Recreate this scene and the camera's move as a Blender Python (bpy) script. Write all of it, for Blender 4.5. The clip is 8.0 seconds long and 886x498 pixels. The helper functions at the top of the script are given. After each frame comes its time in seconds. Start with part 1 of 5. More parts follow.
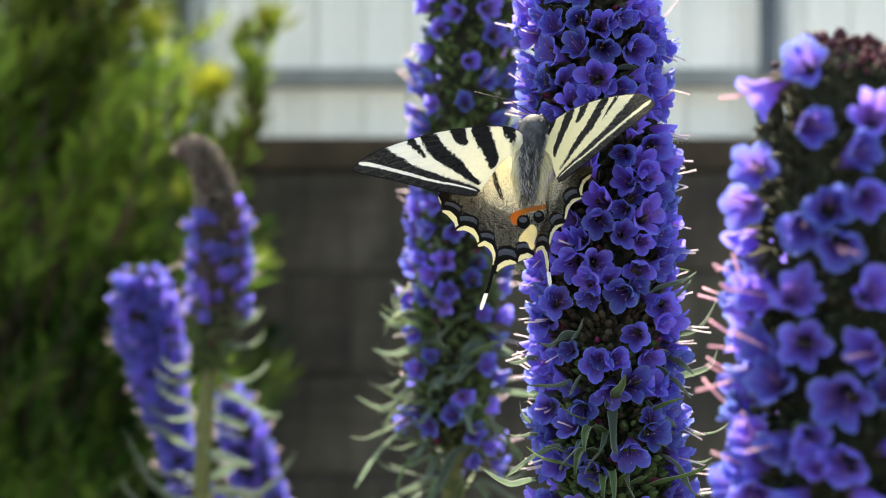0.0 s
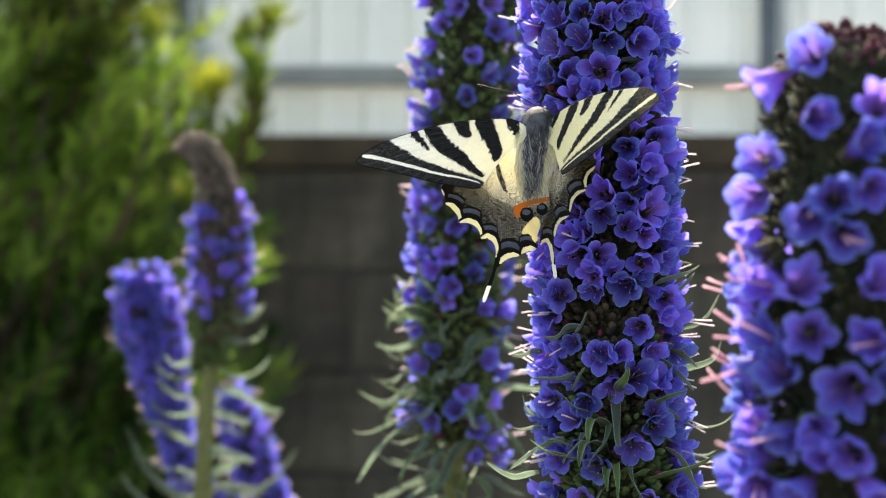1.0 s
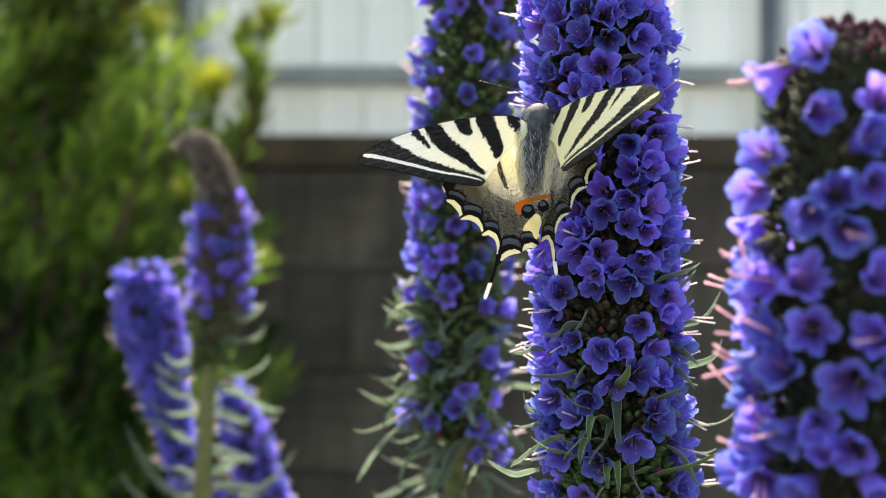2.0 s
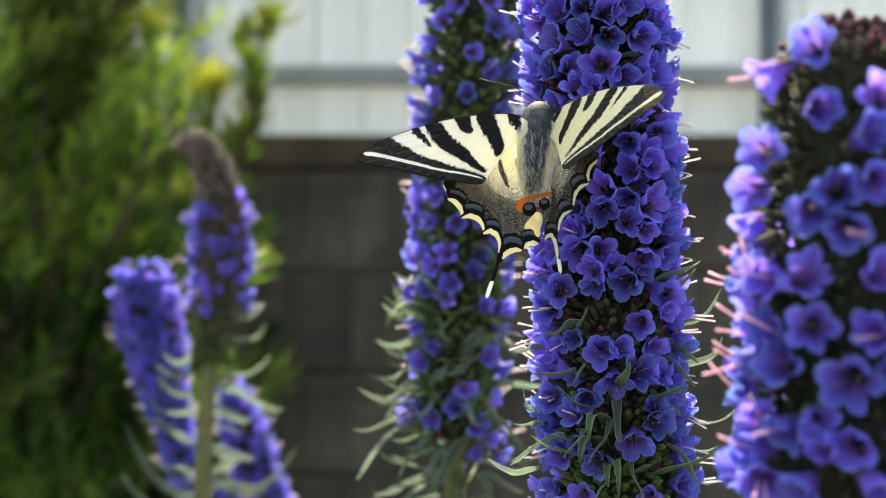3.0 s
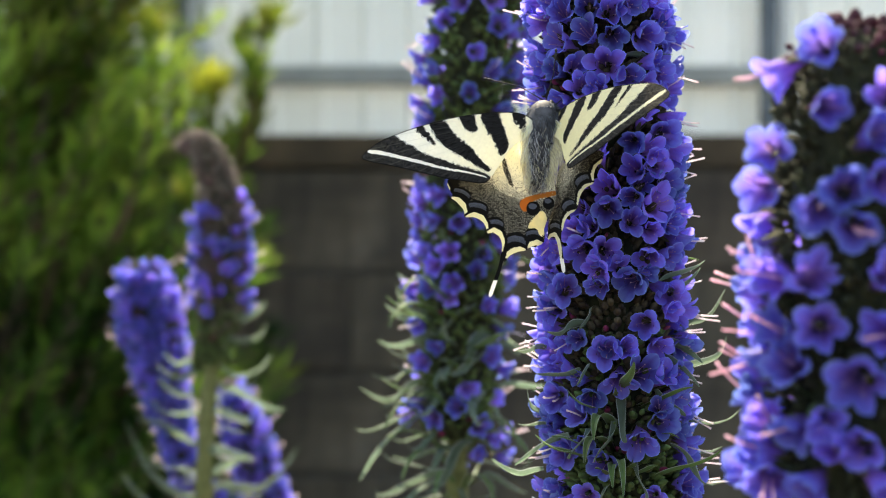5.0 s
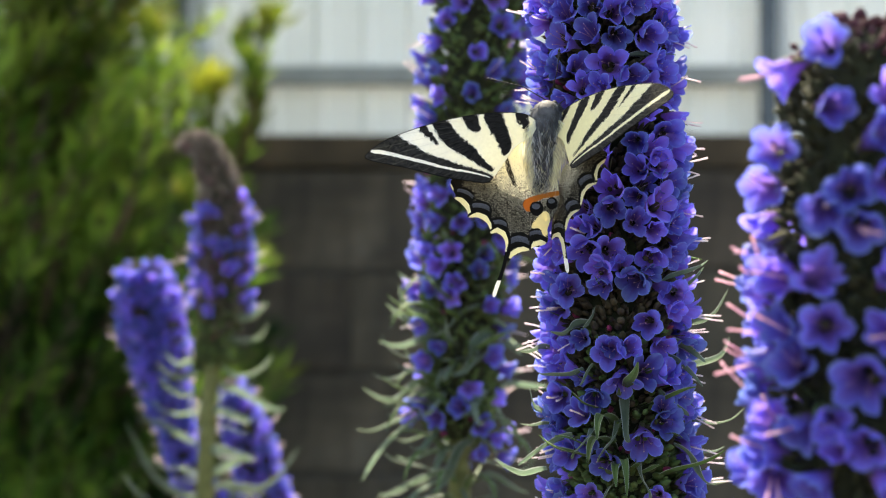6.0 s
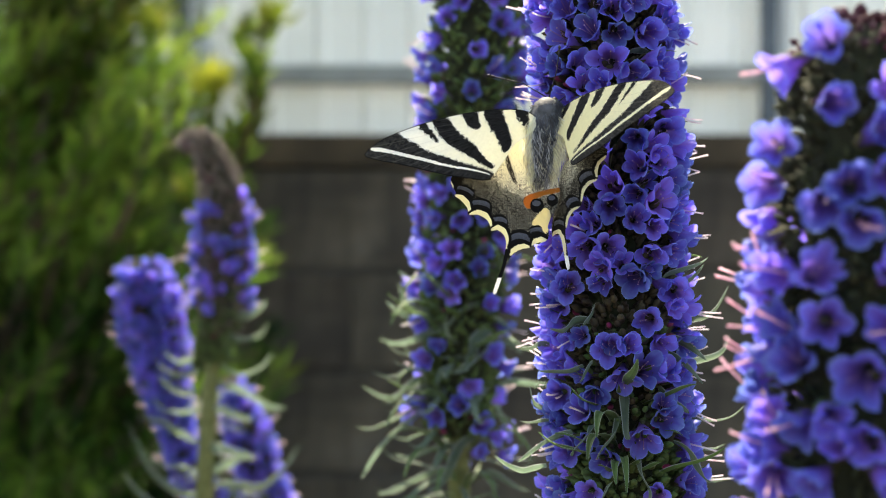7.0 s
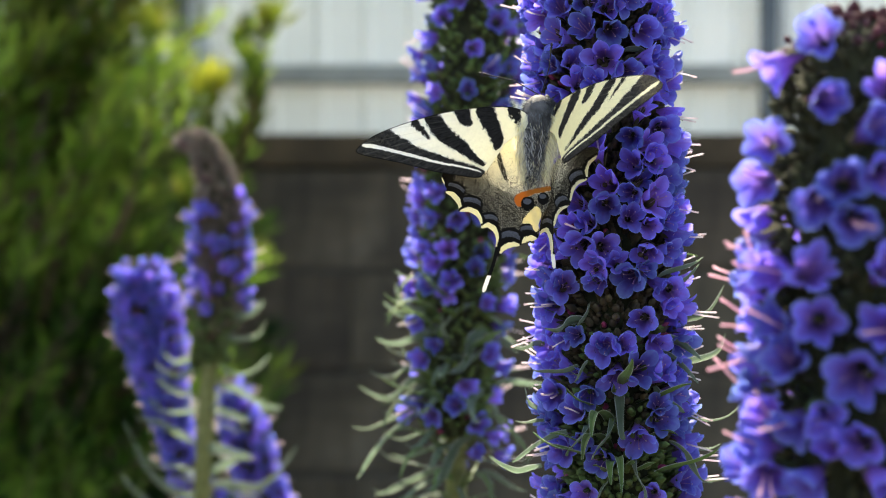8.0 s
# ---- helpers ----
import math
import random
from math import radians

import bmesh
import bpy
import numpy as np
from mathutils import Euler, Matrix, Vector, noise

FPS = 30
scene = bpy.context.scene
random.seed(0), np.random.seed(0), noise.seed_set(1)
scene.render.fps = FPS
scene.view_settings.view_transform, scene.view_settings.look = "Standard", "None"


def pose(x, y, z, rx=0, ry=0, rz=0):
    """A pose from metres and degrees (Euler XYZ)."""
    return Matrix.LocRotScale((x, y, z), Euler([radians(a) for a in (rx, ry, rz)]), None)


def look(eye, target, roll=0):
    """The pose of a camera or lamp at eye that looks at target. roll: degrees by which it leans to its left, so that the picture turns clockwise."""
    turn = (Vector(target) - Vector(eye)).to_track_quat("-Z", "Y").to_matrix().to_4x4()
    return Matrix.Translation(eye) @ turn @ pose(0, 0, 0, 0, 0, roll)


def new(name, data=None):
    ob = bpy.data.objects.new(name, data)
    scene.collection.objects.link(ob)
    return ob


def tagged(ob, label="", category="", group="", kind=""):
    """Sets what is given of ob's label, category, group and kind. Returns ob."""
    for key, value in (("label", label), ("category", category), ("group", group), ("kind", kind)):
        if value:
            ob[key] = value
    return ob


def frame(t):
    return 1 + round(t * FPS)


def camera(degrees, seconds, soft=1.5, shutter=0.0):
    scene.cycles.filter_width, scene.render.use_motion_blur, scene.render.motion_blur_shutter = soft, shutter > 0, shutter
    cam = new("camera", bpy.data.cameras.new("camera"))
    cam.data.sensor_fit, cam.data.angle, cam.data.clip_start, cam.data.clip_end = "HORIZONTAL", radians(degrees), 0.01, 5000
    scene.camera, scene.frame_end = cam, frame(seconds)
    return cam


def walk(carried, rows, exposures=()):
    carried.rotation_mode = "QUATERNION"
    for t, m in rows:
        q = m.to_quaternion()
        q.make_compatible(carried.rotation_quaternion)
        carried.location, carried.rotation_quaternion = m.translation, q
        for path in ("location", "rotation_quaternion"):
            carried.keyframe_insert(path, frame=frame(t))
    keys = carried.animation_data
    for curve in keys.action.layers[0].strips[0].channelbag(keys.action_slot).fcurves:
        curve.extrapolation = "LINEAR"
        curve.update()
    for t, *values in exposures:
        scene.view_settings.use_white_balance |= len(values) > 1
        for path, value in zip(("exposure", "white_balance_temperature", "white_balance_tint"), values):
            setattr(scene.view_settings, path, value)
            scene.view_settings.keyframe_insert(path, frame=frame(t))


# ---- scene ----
cam = camera(40, 8.0, soft=1.0)
cam.data.dof.use_dof = True
cam.data.dof.focus_distance = 0.286
cam.data.dof.aperture_fstop = 13.2

# seconds, eye, target, roll
PATH = [
    (0, (0.00098, -0.00125, 0.95249), (0.00057, 0.99875, 0.95343), 0.008),
    (0.5, (0.00063, -0.00134, 0.95210), (0.00055, 0.99866, 0.95211), -0.049),
    (1, (0.00011, -0.00112, 0.95122), (-0.00016, 0.99888, 0.95056), -0.008),
    (1.5, (-0.00005, -0.00062, 0.95073), (-0.00022, 0.99938, 0.95038), 0.049),
    (3, (-0.00008, -0.00032, 0.94984), (-0.00009, 0.99968, 0.94980), 0.030),
    (3.5, (0.00000, -0.00000, 0.95000), (-0.00000, 1.00000, 0.95000), 0.000),
    (4, (-0.00000, -0.00023, 0.95019), (0.00024, 0.99977, 0.94990), -0.081),
    (4.5, (-0.00045, 0.00024, 0.94982), (-0.00019, 1.00024, 0.94986), 0.016),
    (6, (-0.00217, 0.00018, 0.94977), (-0.00115, 1.00018, 0.94986), -0.016),
    (6.5, (-0.00206, 0.00031, 0.94916), (-0.00132, 1.00031, 0.94898), 0.038),
    (7, (-0.00193, 0.00065, 0.94909), (-0.00147, 1.00065, 0.94890), 0.033),
    (7.5, (-0.00124, 0.00113, 0.94933), (-0.00086, 1.00113, 0.94897), -0.000),
    (8, (-0.00041, 0.00188, 0.94895), (-0.00036, 1.00188, 0.94868), -0.021),
]

walk(cam, [(t, look(e, g, r)) for t, e, g, r in PATH], exposures=[(0, 1.8, 8000, 6), (8, 1.8, 8000, 6)])

# ---- light ----
SUN_UP, SUN_TURN = radians(57), radians(-7)
world = bpy.data.worlds.new("sky")
scene.world = world
world.use_nodes = True
wn = world.node_tree.nodes
sky = wn.new("ShaderNodeTexSky")
sky.sky_type = "NISHITA"
sky.sun_disc = False
sky.sun_elevation, sky.sun_rotation = SUN_UP, SUN_TURN
sky.air_density, sky.dust_density = 1.0, 2.5
wn["Background"].inputs["Strength"].default_value = 0.15
world.node_tree.links.new(sky.outputs[0], wn["Background"].inputs["Color"])

sun = new("sun", bpy.data.lights.new("sun", "SUN"))
sun.data.energy, sun.data.angle, sun.data.color = 5.0, radians(0.6), (1.0, 0.95, 0.88)
SUN_DIR = Vector((math.sin(SUN_TURN) * math.cos(SUN_UP), math.cos(SUN_TURN) * math.cos(SUN_UP), math.sin(SUN_UP)))
sun.matrix_world = look(SUN_DIR * 5, (0, 0, 0))


# ---- materials ----
class Mat:
    """A small wrapper for building node materials."""

    def __init__(self, name, rough=0.6, metal=0.0, spec=0.5):
        self.m = bpy.data.materials.new(name)
        self.m.use_nodes = True
        self.t = self.m.node_tree
        self.n, self.l = self.t.nodes, self.t.links
        self.b = self.n["Principled BSDF"]
        self.b.inputs["Roughness"].default_value = rough
        self.b.inputs["Metallic"].default_value = metal
        self.b.inputs["Specular IOR Level"].default_value = spec

    def node(self, kind, **inputs):
        n = self.n.new(kind)
        for k, v in inputs.items():
            n.inputs[k].default_value = v
        return n

    def link(self, a, b):
        self.l.new(a, b)

    def coords(self, stretch=(1, 1, 1), generated=False):
        c = self.node("ShaderNodeTexCoord")
        m = self.node("ShaderNodeMapping", Scale=stretch)
        self.link(c.outputs["Generated" if generated else "Object"], m.inputs["Vector"])
        return m.outputs[0]

    def noise(self, scale, detail=4, vec=None, rough=0.55):
        n = self.node("ShaderNodeTexNoise", Scale=scale, Detail=detail, Roughness=rough)
        self.link(vec if vec else self.coords(), n.inputs["Vector"])
        return n.outputs["Fac"]

    def ramp(self, fac, stops):
        r = self.node("ShaderNodeValToRGB")
        e = r.color_ramp.elements
        while len(e) < len(stops):
            e.new(0.5)
        for i, (p, c) in enumerate(stops):
            e[i].position, e[i].color = p, c
        self.link(fac, r.inputs[0])
        return r.outputs[0]

    def mix(self, fac, a, b, kind="MIX"):
        n = self.n.new("ShaderNodeMix")
        n.data_type, n.blend_type = "RGBA", kind
        for s, v in ((0, fac), (6, a), (7, b)):
            if hasattr(v, "is_linked"):
                self.link(v, n.inputs[s])
            else:
                n.inputs[s].default_value = v
        return n.outputs[2]

    def attr(self, name):
        n = self.n.new("ShaderNodeAttribute")
        n.attribute_name = name
        return n

    def rand(self):
        return self.n.new("ShaderNodeObjectInfo").outputs["Random"]

    def island(self):
        return self.n.new("ShaderNodeNewGeometry").outputs["Random Per Island"]

    def vary(self, col, fac, hue=0.02, val=0.3):
        """Hue and value varied by a random number from 0 to 1."""
        h = self.node("ShaderNodeHueSaturation")
        for key, mid, width in (("Hue", 0.5, hue), ("Value", 1.0, val)):
            m = self.node("ShaderNodeMapRange")
            m.inputs[3].default_value, m.inputs[4].default_value = mid - width, mid + width
            self.link(fac, m.inputs[0])
            self.link(m.outputs[0], h.inputs[key])
        self.link(col, h.inputs["Color"])
        return h.outputs[0]

    def bump(self, height, strength=0.4, dist=0.001):
        n = self.node("ShaderNodeBump", Strength=strength, Distance=dist)
        self.link(height, n.inputs["Height"])
        self.link(n.outputs[0], self.b.inputs["Normal"])

    def color(self, c):
        if hasattr(c, "is_linked"):
            self.link(c, self.b.inputs["Base Color"])
        else:
            self.b.inputs["Base Color"].default_value = c
        return self

    def thin(self, col, share):
        """Lets light through a thin petal, leaf or sheet."""
        tr = self.node("ShaderNodeBsdfTranslucent")
        if hasattr(col, "is_linked"):
            self.link(col, tr.inputs["Color"])
        else:
            tr.inputs["Color"].default_value = col
        mx = self.node("ShaderNodeMixShader", Fac=share)
        self.link(self.b.outputs[0], mx.inputs[1])
        self.link(tr.outputs[0], mx.inputs[2])
        self.link(mx.outputs[0], self.n["Material Output"].inputs["Surface"])
        return self


def petal_material():
    m = Mat("petal", rough=0.5, spec=0.3)
    a = m.attr("along").outputs["Fac"]
    # violet throat to blue lobe, with shade inside and lit rims painted in
    c = m.ramp(a, [(0.0, (0.20, 0.12, 0.26, 1)), (0.38, (0.215, 0.090, 0.40, 1)), (0.55, (0.198, 0.116, 0.57, 1)), (0.75, (0.180, 0.170, 0.73, 1)), (0.90, (0.228, 0.280, 0.83, 1)), (1.0, (0.34, 0.49, 0.94, 1))])
    c = m.mix(0.22, c, m.ramp(m.noise(700, 3), [(0.3, (0.16, 0.13, 0.58, 1)), (0.7, (0.23, 0.26, 0.84, 1))]))
    c = m.vary(c, m.rand(), hue=0.022, val=0.32)
    m.color(c)
    m.bump(m.noise(420, 4), 0.6, 0.0006)
    return m.thin(m.mix(1.0, c, (0.80, 0.86, 1.0, 1), "MULTIPLY"), 0.52).m


def leaf_material(name, dark, light, share=0.25, hairs=True, scale=250):
    m = Mat(name, rough=0.55, spec=0.35)
    c = m.mix(m.noise(scale, 4), dark, light)
    c = m.vary(c, m.rand(), hue=0.012, val=0.25)
    # pale margins: real leaf hairs, plus a sunlit rim painted into the colour
    if hairs:
        w = m.attr("along").outputs["Fac"]
        c = m.mix(m.ramp(w, [(0.25, (0, 0, 0, 1)), (1.0, (0.70, 0.70, 0.70, 1))]), c, (0.54, 0.59, 0.58, 1))
    m.color(c)
    m.bump(m.noise(scale * 4, 2), 0.4, 0.0004)
    m.b.inputs["Sheen Weight"].default_value = 0.08 if hairs else 0.0
    return m.thin(c, share).m


def plain_material(name, dark, light, scale, rough=0.7, bump=0.4, dist=0.001, metal=0.0, spec=0.4, share=0.0, island=False):
    m = Mat(name, rough=rough, metal=metal, spec=spec)
    c = m.mix(m.ramp(m.noise(scale, 5), [(0.3, (0, 0, 0, 1)), (0.7, (1, 1, 1, 1))]), dark, light)
    if island:
        c = m.vary(c, m.island(), hue=0.02, val=0.4)
    m.color(c)
    if bump:
        m.bump(m.noise(scale * 3, 4), bump, dist)
    if share:
        m.thin(c, share)
    return m.m


PETAL = petal_material()
# whitened thread colour: the backlight on outlying stamens is put into it
STAMEN_LIT = plain_material("lit_stamen", (0.78, 0.64, 0.70, 1), (0.93, 0.90, 0.89, 1), 300, rough=0.45, bump=0, share=0.62)
STAMEN_PINK = plain_material("pink_stamen", (0.82, 0.50, 0.62, 1), (0.92, 0.72, 0.78, 1), 300, rough=0.45, bump=0, share=0.55)
STAMEN_DIM = plain_material("violet_stamen", (0.26, 0.12, 0.34, 1), (0.42, 0.24, 0.46, 1), 300, rough=0.5, bump=0, share=0.3)
ANTHER = plain_material("anther", (0.52, 0.36, 0.42, 1), (0.66, 0.52, 0.52, 1), 900, rough=0.7, bump=0, share=0.2)
CALYX = plain_material("calyx", (0.05, 0.055, 0.025, 1), (0.12, 0.10, 0.05, 1), 500, rough=0.8, dist=0.0005)
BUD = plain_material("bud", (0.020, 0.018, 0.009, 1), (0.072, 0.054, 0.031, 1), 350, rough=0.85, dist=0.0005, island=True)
BUD_GREY = plain_material("grey_bud", (0.060, 0.044, 0.036, 1), (0.215, 0.170, 0.145, 1), 350, rough=0.85, dist=0.0005, island=True)
BUD_GREEN = plain_material("green_bud", (0.034, 0.066, 0.016, 1), (0.115, 0.165, 0.052, 1), 350, rough=0.8, dist=0.0005, island=True)
# olive buds darkened, with the near spike's shade put into the colour
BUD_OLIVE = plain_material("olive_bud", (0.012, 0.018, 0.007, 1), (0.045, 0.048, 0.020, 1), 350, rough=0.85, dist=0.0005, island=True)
BUD_DARK = plain_material("plum_bud", (0.035, 0.012, 0.018, 1), (0.11, 0.035, 0.055, 1), 350, rough=0.8, dist=0.0005, island=True)
# near-black filler colour that stands in for shade in the gaps between buds
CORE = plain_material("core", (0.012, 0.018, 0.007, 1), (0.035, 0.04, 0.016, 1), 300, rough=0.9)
BUD_RED = plain_material("red_bud", (0.16, 0.012, 0.06, 1), (0.25, 0.03, 0.10, 1), 400, rough=0.55, dist=0.0003)
HAIR = plain_material("pale_hair", (0.55, 0.52, 0.48, 1), (0.75, 0.72, 0.68, 1), 300, rough=0.6, bump=0, share=0.5)
STEM = plain_material("stem", (0.085, 0.100, 0.030, 1), (0.17, 0.18, 0.065, 1), 200, rough=0.7)
BRACT = leaf_material("bract", (0.036, 0.082, 0.018, 1), (0.105, 0.180, 0.048, 1), share=0.40)
BLADE = leaf_material("hairy_leaf", (0.062, 0.110, 0.060, 1), (0.175, 0.235, 0.172, 1), share=0.44)


# ---- mesh tools ----
def mesh_of(name, verts, faces, mats, slots=None, along=None, smooth=True):
    me = bpy.data.meshes.new(name)
    me.from_pydata([tuple(v) for v in verts], [], [tuple(f) for f in faces])
    for m in mats:
        me.materials.append(m)
    if slots is not None:
        me.polygons.foreach_set("material_index", np.asarray(slots, dtype=np.int32))
    me.polygons.foreach_set("use_smooth", np.full(len(me.polygons), smooth))
    if along is not None:
        a = me.attributes.new("along", "FLOAT", "POINT")
        a.data.foreach_set("value", np.asarray(along, dtype=np.float32))
    me.update()
    return me


class Build:
    """Collects tubes, blobs and ribbons into one mesh."""

    def __init__(self):
        self.v, self.f, self.s, self.a = [], [], [], []

    def add(self, verts, faces, slot=0, along=None):
        o = len(self.v)
        self.v += [tuple(p) for p in verts]
        self.f += [tuple(i + o for i in q) for q in faces]
        self.s += [slot] * len(faces)
        self.a += list(along) if along is not None else [0.0] * len(verts)

    def tube(self, pts, radii, sides=6, slot=0):
        pts = [Vector(p) for p in pts]
        ring, faces = [], []
        for i, p in enumerate(pts):
            d = (pts[min(i + 1, len(pts) - 1)] - pts[max(i - 1, 0)]).normalized()
            u = d.orthogonal().normalized() if i == 0 else (u - d * u.dot(d)).normalized()
            w = d.cross(u)
            for k in range(sides):
                a = 2 * math.pi * k / sides
                ring.append(p + (u * math.cos(a) + w * math.sin(a)) * radii[i])
        for i in range(len(pts) - 1):
            for k in range(sides):
                j = (k + 1) % sides
                faces.append((i * sides + k, i * sides + j, (i + 1) * sides + j, (i + 1) * sides + k))
        faces.append(tuple(range(sides - 1, -1, -1)))
        faces.append(tuple((len(pts) - 1) * sides + k for k in range(sides)))
        self.add(ring, faces, slot)

    def ribbon(self, pts, widths, slot=0):
        """A flat hair: a narrow strip that tapers."""
        pts = [Vector(p) for p in pts]
        verts, faces = [], []
        for i, (p, w) in enumerate(zip(pts, widths)):
            d = pts[min(i + 1, len(pts) - 1)] - pts[max(i - 1, 0)]
            s = d.cross(Vector((0, 1, 0))).normalized()
            verts += [p - s * w, p + s * w]
        for i in range(len(pts) - 1):
            faces.append((2 * i, 2 * i + 1, 2 * i + 3, 2 * i + 2))
        self.add(verts, faces, slot)

    def blob(self, m, rad, length, slot=0, sides=7, rings=5):
        """An egg along the local z of m, with a blunt base and a narrower tip."""
        verts, faces = [m @ Vector((0, 0, 0))], []
        for i in range(1, rings):
            s = i / rings
            r = rad * math.sin(math.pi * s ** 0.85)
            for k in range(sides):
                a = 2 * math.pi * (k + 0.5 * (i % 2)) / sides
                verts.append(m @ Vector((r * math.cos(a), r * math.sin(a), s * length)))
        verts.append(m @ Vector((0, 0, length)))
        for k in range(sides):
            faces.append((0, 1 + (k + 1) % sides, 1 + k))
            for i in range(rings - 2):
                b = 1 + i * sides
                j = (k + 1) % sides
                faces.append((b + k, b + j, b + sides + j, b + sides + k))
            b = 1 + (rings - 2) * sides
            faces.append((b + k, b + (k + 1) % sides, len(verts) - 1))
        self.add(verts, faces, slot)

    def mesh(self, name, mats, smooth=True):
        return mesh_of(name, self.v, self.f, mats, self.s, self.a, smooth)


def part(name, me, parent, label="", m=None, kind=""):
    ob = new(name, me)
    ob.parent = parent
    if m is not None:
        ob.matrix_basis = m
    return tagged(ob, label=label, kind=kind)


def box(bm, lo, hi, bevel=0.0):
    vs = bmesh.ops.create_cube(bm, size=1.0)["verts"]
    for v in vs:
        v.co = Vector([lo[i] + (v.co[i] + 0.5) * (hi[i] - lo[i]) for i in range(3)])
    if bevel:
        es = {e for v in vs for e in v.link_edges}
        bmesh.ops.bevel(bm, geom=list(es), offset=bevel, segments=2, affect="EDGES", profile=0.6)


def bm_mesh(name, bm, mats, smooth=False):
    me = bpy.data.meshes.new(name)
    bm.to_mesh(me)
    bm.free()
    for m in mats:
        me.materials.append(m)
    me.polygons.foreach_set("use_smooth", np.full(len(me.polygons), smooth))
    return me


# ---- florets ----
def floret_mesh(seed, opening=1.0):
    """A funnel that opens into five broad round lobes, the upper ones longer (local y), with a leafy calyx round its foot; its mouth looks along z."""
    r = random.Random(seed)
    b = Build()
    n = 30
    verts, along, faces = [], [], []
    prof = ((0.0, 0.8), (0.9, 0.95), (2.0, 1.25), (3.2, 1.7), (4.3, 2.2), (5.2, 2.55))
    for z, rad in prof:
        for k in range(n):
            th = 2 * math.pi * k / n
            rad2 = 0.8 + (rad - 0.8) * (0.55 + 0.45 * opening)
            verts.append((rad2 * math.cos(th) * 0.001, rad2 * math.sin(th) * 0.001, z * (1 + 0.10 * math.sin(th) * z / 5.2) * 0.001))
            along.append(0.52 * z / 5.2)
    for i in range(len(prof) - 1):
        for k in range(n):
            j = (k + 1) % n
            faces.append((i * n + k, i * n + j, (i + 1) * n + j, (i + 1) * n + k))
    b.add(verts, faces, 0, along)
    ph = r.uniform(0, 6.28)
    for lobe in range(5):
        th0 = math.pi / 2 + 2 * math.pi * (lobe + 0.5) / 5 + r.uniform(-0.10, 0.10)
        upper = max(0.0, math.sin(th0))
        long = r.uniform(3.6, 4.4) * (1 + 0.34 * upper)
        wide = r.uniform(1.90, 2.35) * (1 + 0.16 * upper)
        lean0 = radians(r.uniform(18, 36) - 14 * upper) * opening
        lean1 = radians(r.uniform(34, 92) - 44 * upper) * opening
        curl = r.uniform(-0.25, 0.60)
        roll = r.uniform(-0.6, 0.6)
        rad = 0.8 + 1.75 * (0.55 + 0.45 * opening) + (0.10 if lobe % 2 else -0.04)
        z = 5.15 * (1 + 0.10 * math.sin(th0))
        lv, la, lf = [], [], []
        steps, cols = 8, 8
        for i in range(steps + 1):
            v = i / steps
            lean = lean0 + (lean1 - lean0) * v ** 1.4
            half = wide * (0.86 + 0.36 * math.sin(math.pi * min(1.0, v * 0.85)) ** 1.2) * max(0.0, 1 - max(0.0, (v - 0.40) / 0.60) ** 3.2) ** 0.5
            half = max(half, 0.40)
            for k in range(cols + 1):
                q = 2 * k / cols - 1
                x = q * half
                tt = x / max(rad, 2.6) * 0.92
                dip = (-0.26 + curl * v) * q * q * half + roll * q * v * half * 0.5 + 0.20 * v * math.sin(4.5 * q + ph + lobe) + 0.08 * v * math.sin(11 * q - ph + 3 * lobe)
                rr = rad + dip * math.cos(lean)
                zz = z - dip * math.sin(lean) - 0.10 * v * abs(math.sin(3 * q + ph))
                lv.append((rr * math.cos(th0 + tt) * 0.001, rr * math.sin(th0 + tt) * 0.001, zz * 0.001))
                rib = math.exp(-(q / 0.13) ** 2) * (1 - 0.75 * v)
                # lobe edges pushed up the ramp, a painted bright rim
                la.append(min(1.0, 0.52 + 0.36 * v - 0.17 * rib + 0.20 * max(0.0, abs(q) - 0.74) / 0.26 * min(1.0, 2 * v) + (0.12 if i == steps else 0.0)))
            rad += math.sin(lean) * long / steps
            z += math.cos(lean) * long / steps
        for i in range(steps):
            for k in range(cols):
                o = i * (cols + 1) + k
                lf.append((o, o + 1, o + cols + 2, o + cols + 1))
        b.add(lv, lf, 0, la)
    for k in range(5):
        a = 2 * math.pi * (k + 0.5) / 5
        x, y = math.cos(a), math.sin(a)
        sv, sf = [], []
        for q, (rr, zz, ww) in enumerate(((0.8, -0.6, 0.5), (1.5, 1.2, 0.7), (2.1, 3.2, 0.5), (2.7, 4.6, 0.1))):
            for side in (-1, 0, 1):
                out = rr + (0.25 if side == 0 else 0)
                sv.append(((x * out - y * side * ww) * 0.001, (y * out + x * side * ww) * 0.001, zz * 0.001))
        for q in range(3):
            for side in range(2):
                sf.append((q * 3 + side, q * 3 + side + 1, q * 3 + side + 4, q * 3 + side + 3))
        b.add(sv, sf, 1)
    return b.mesh("floret", [PETAL, CALYX])


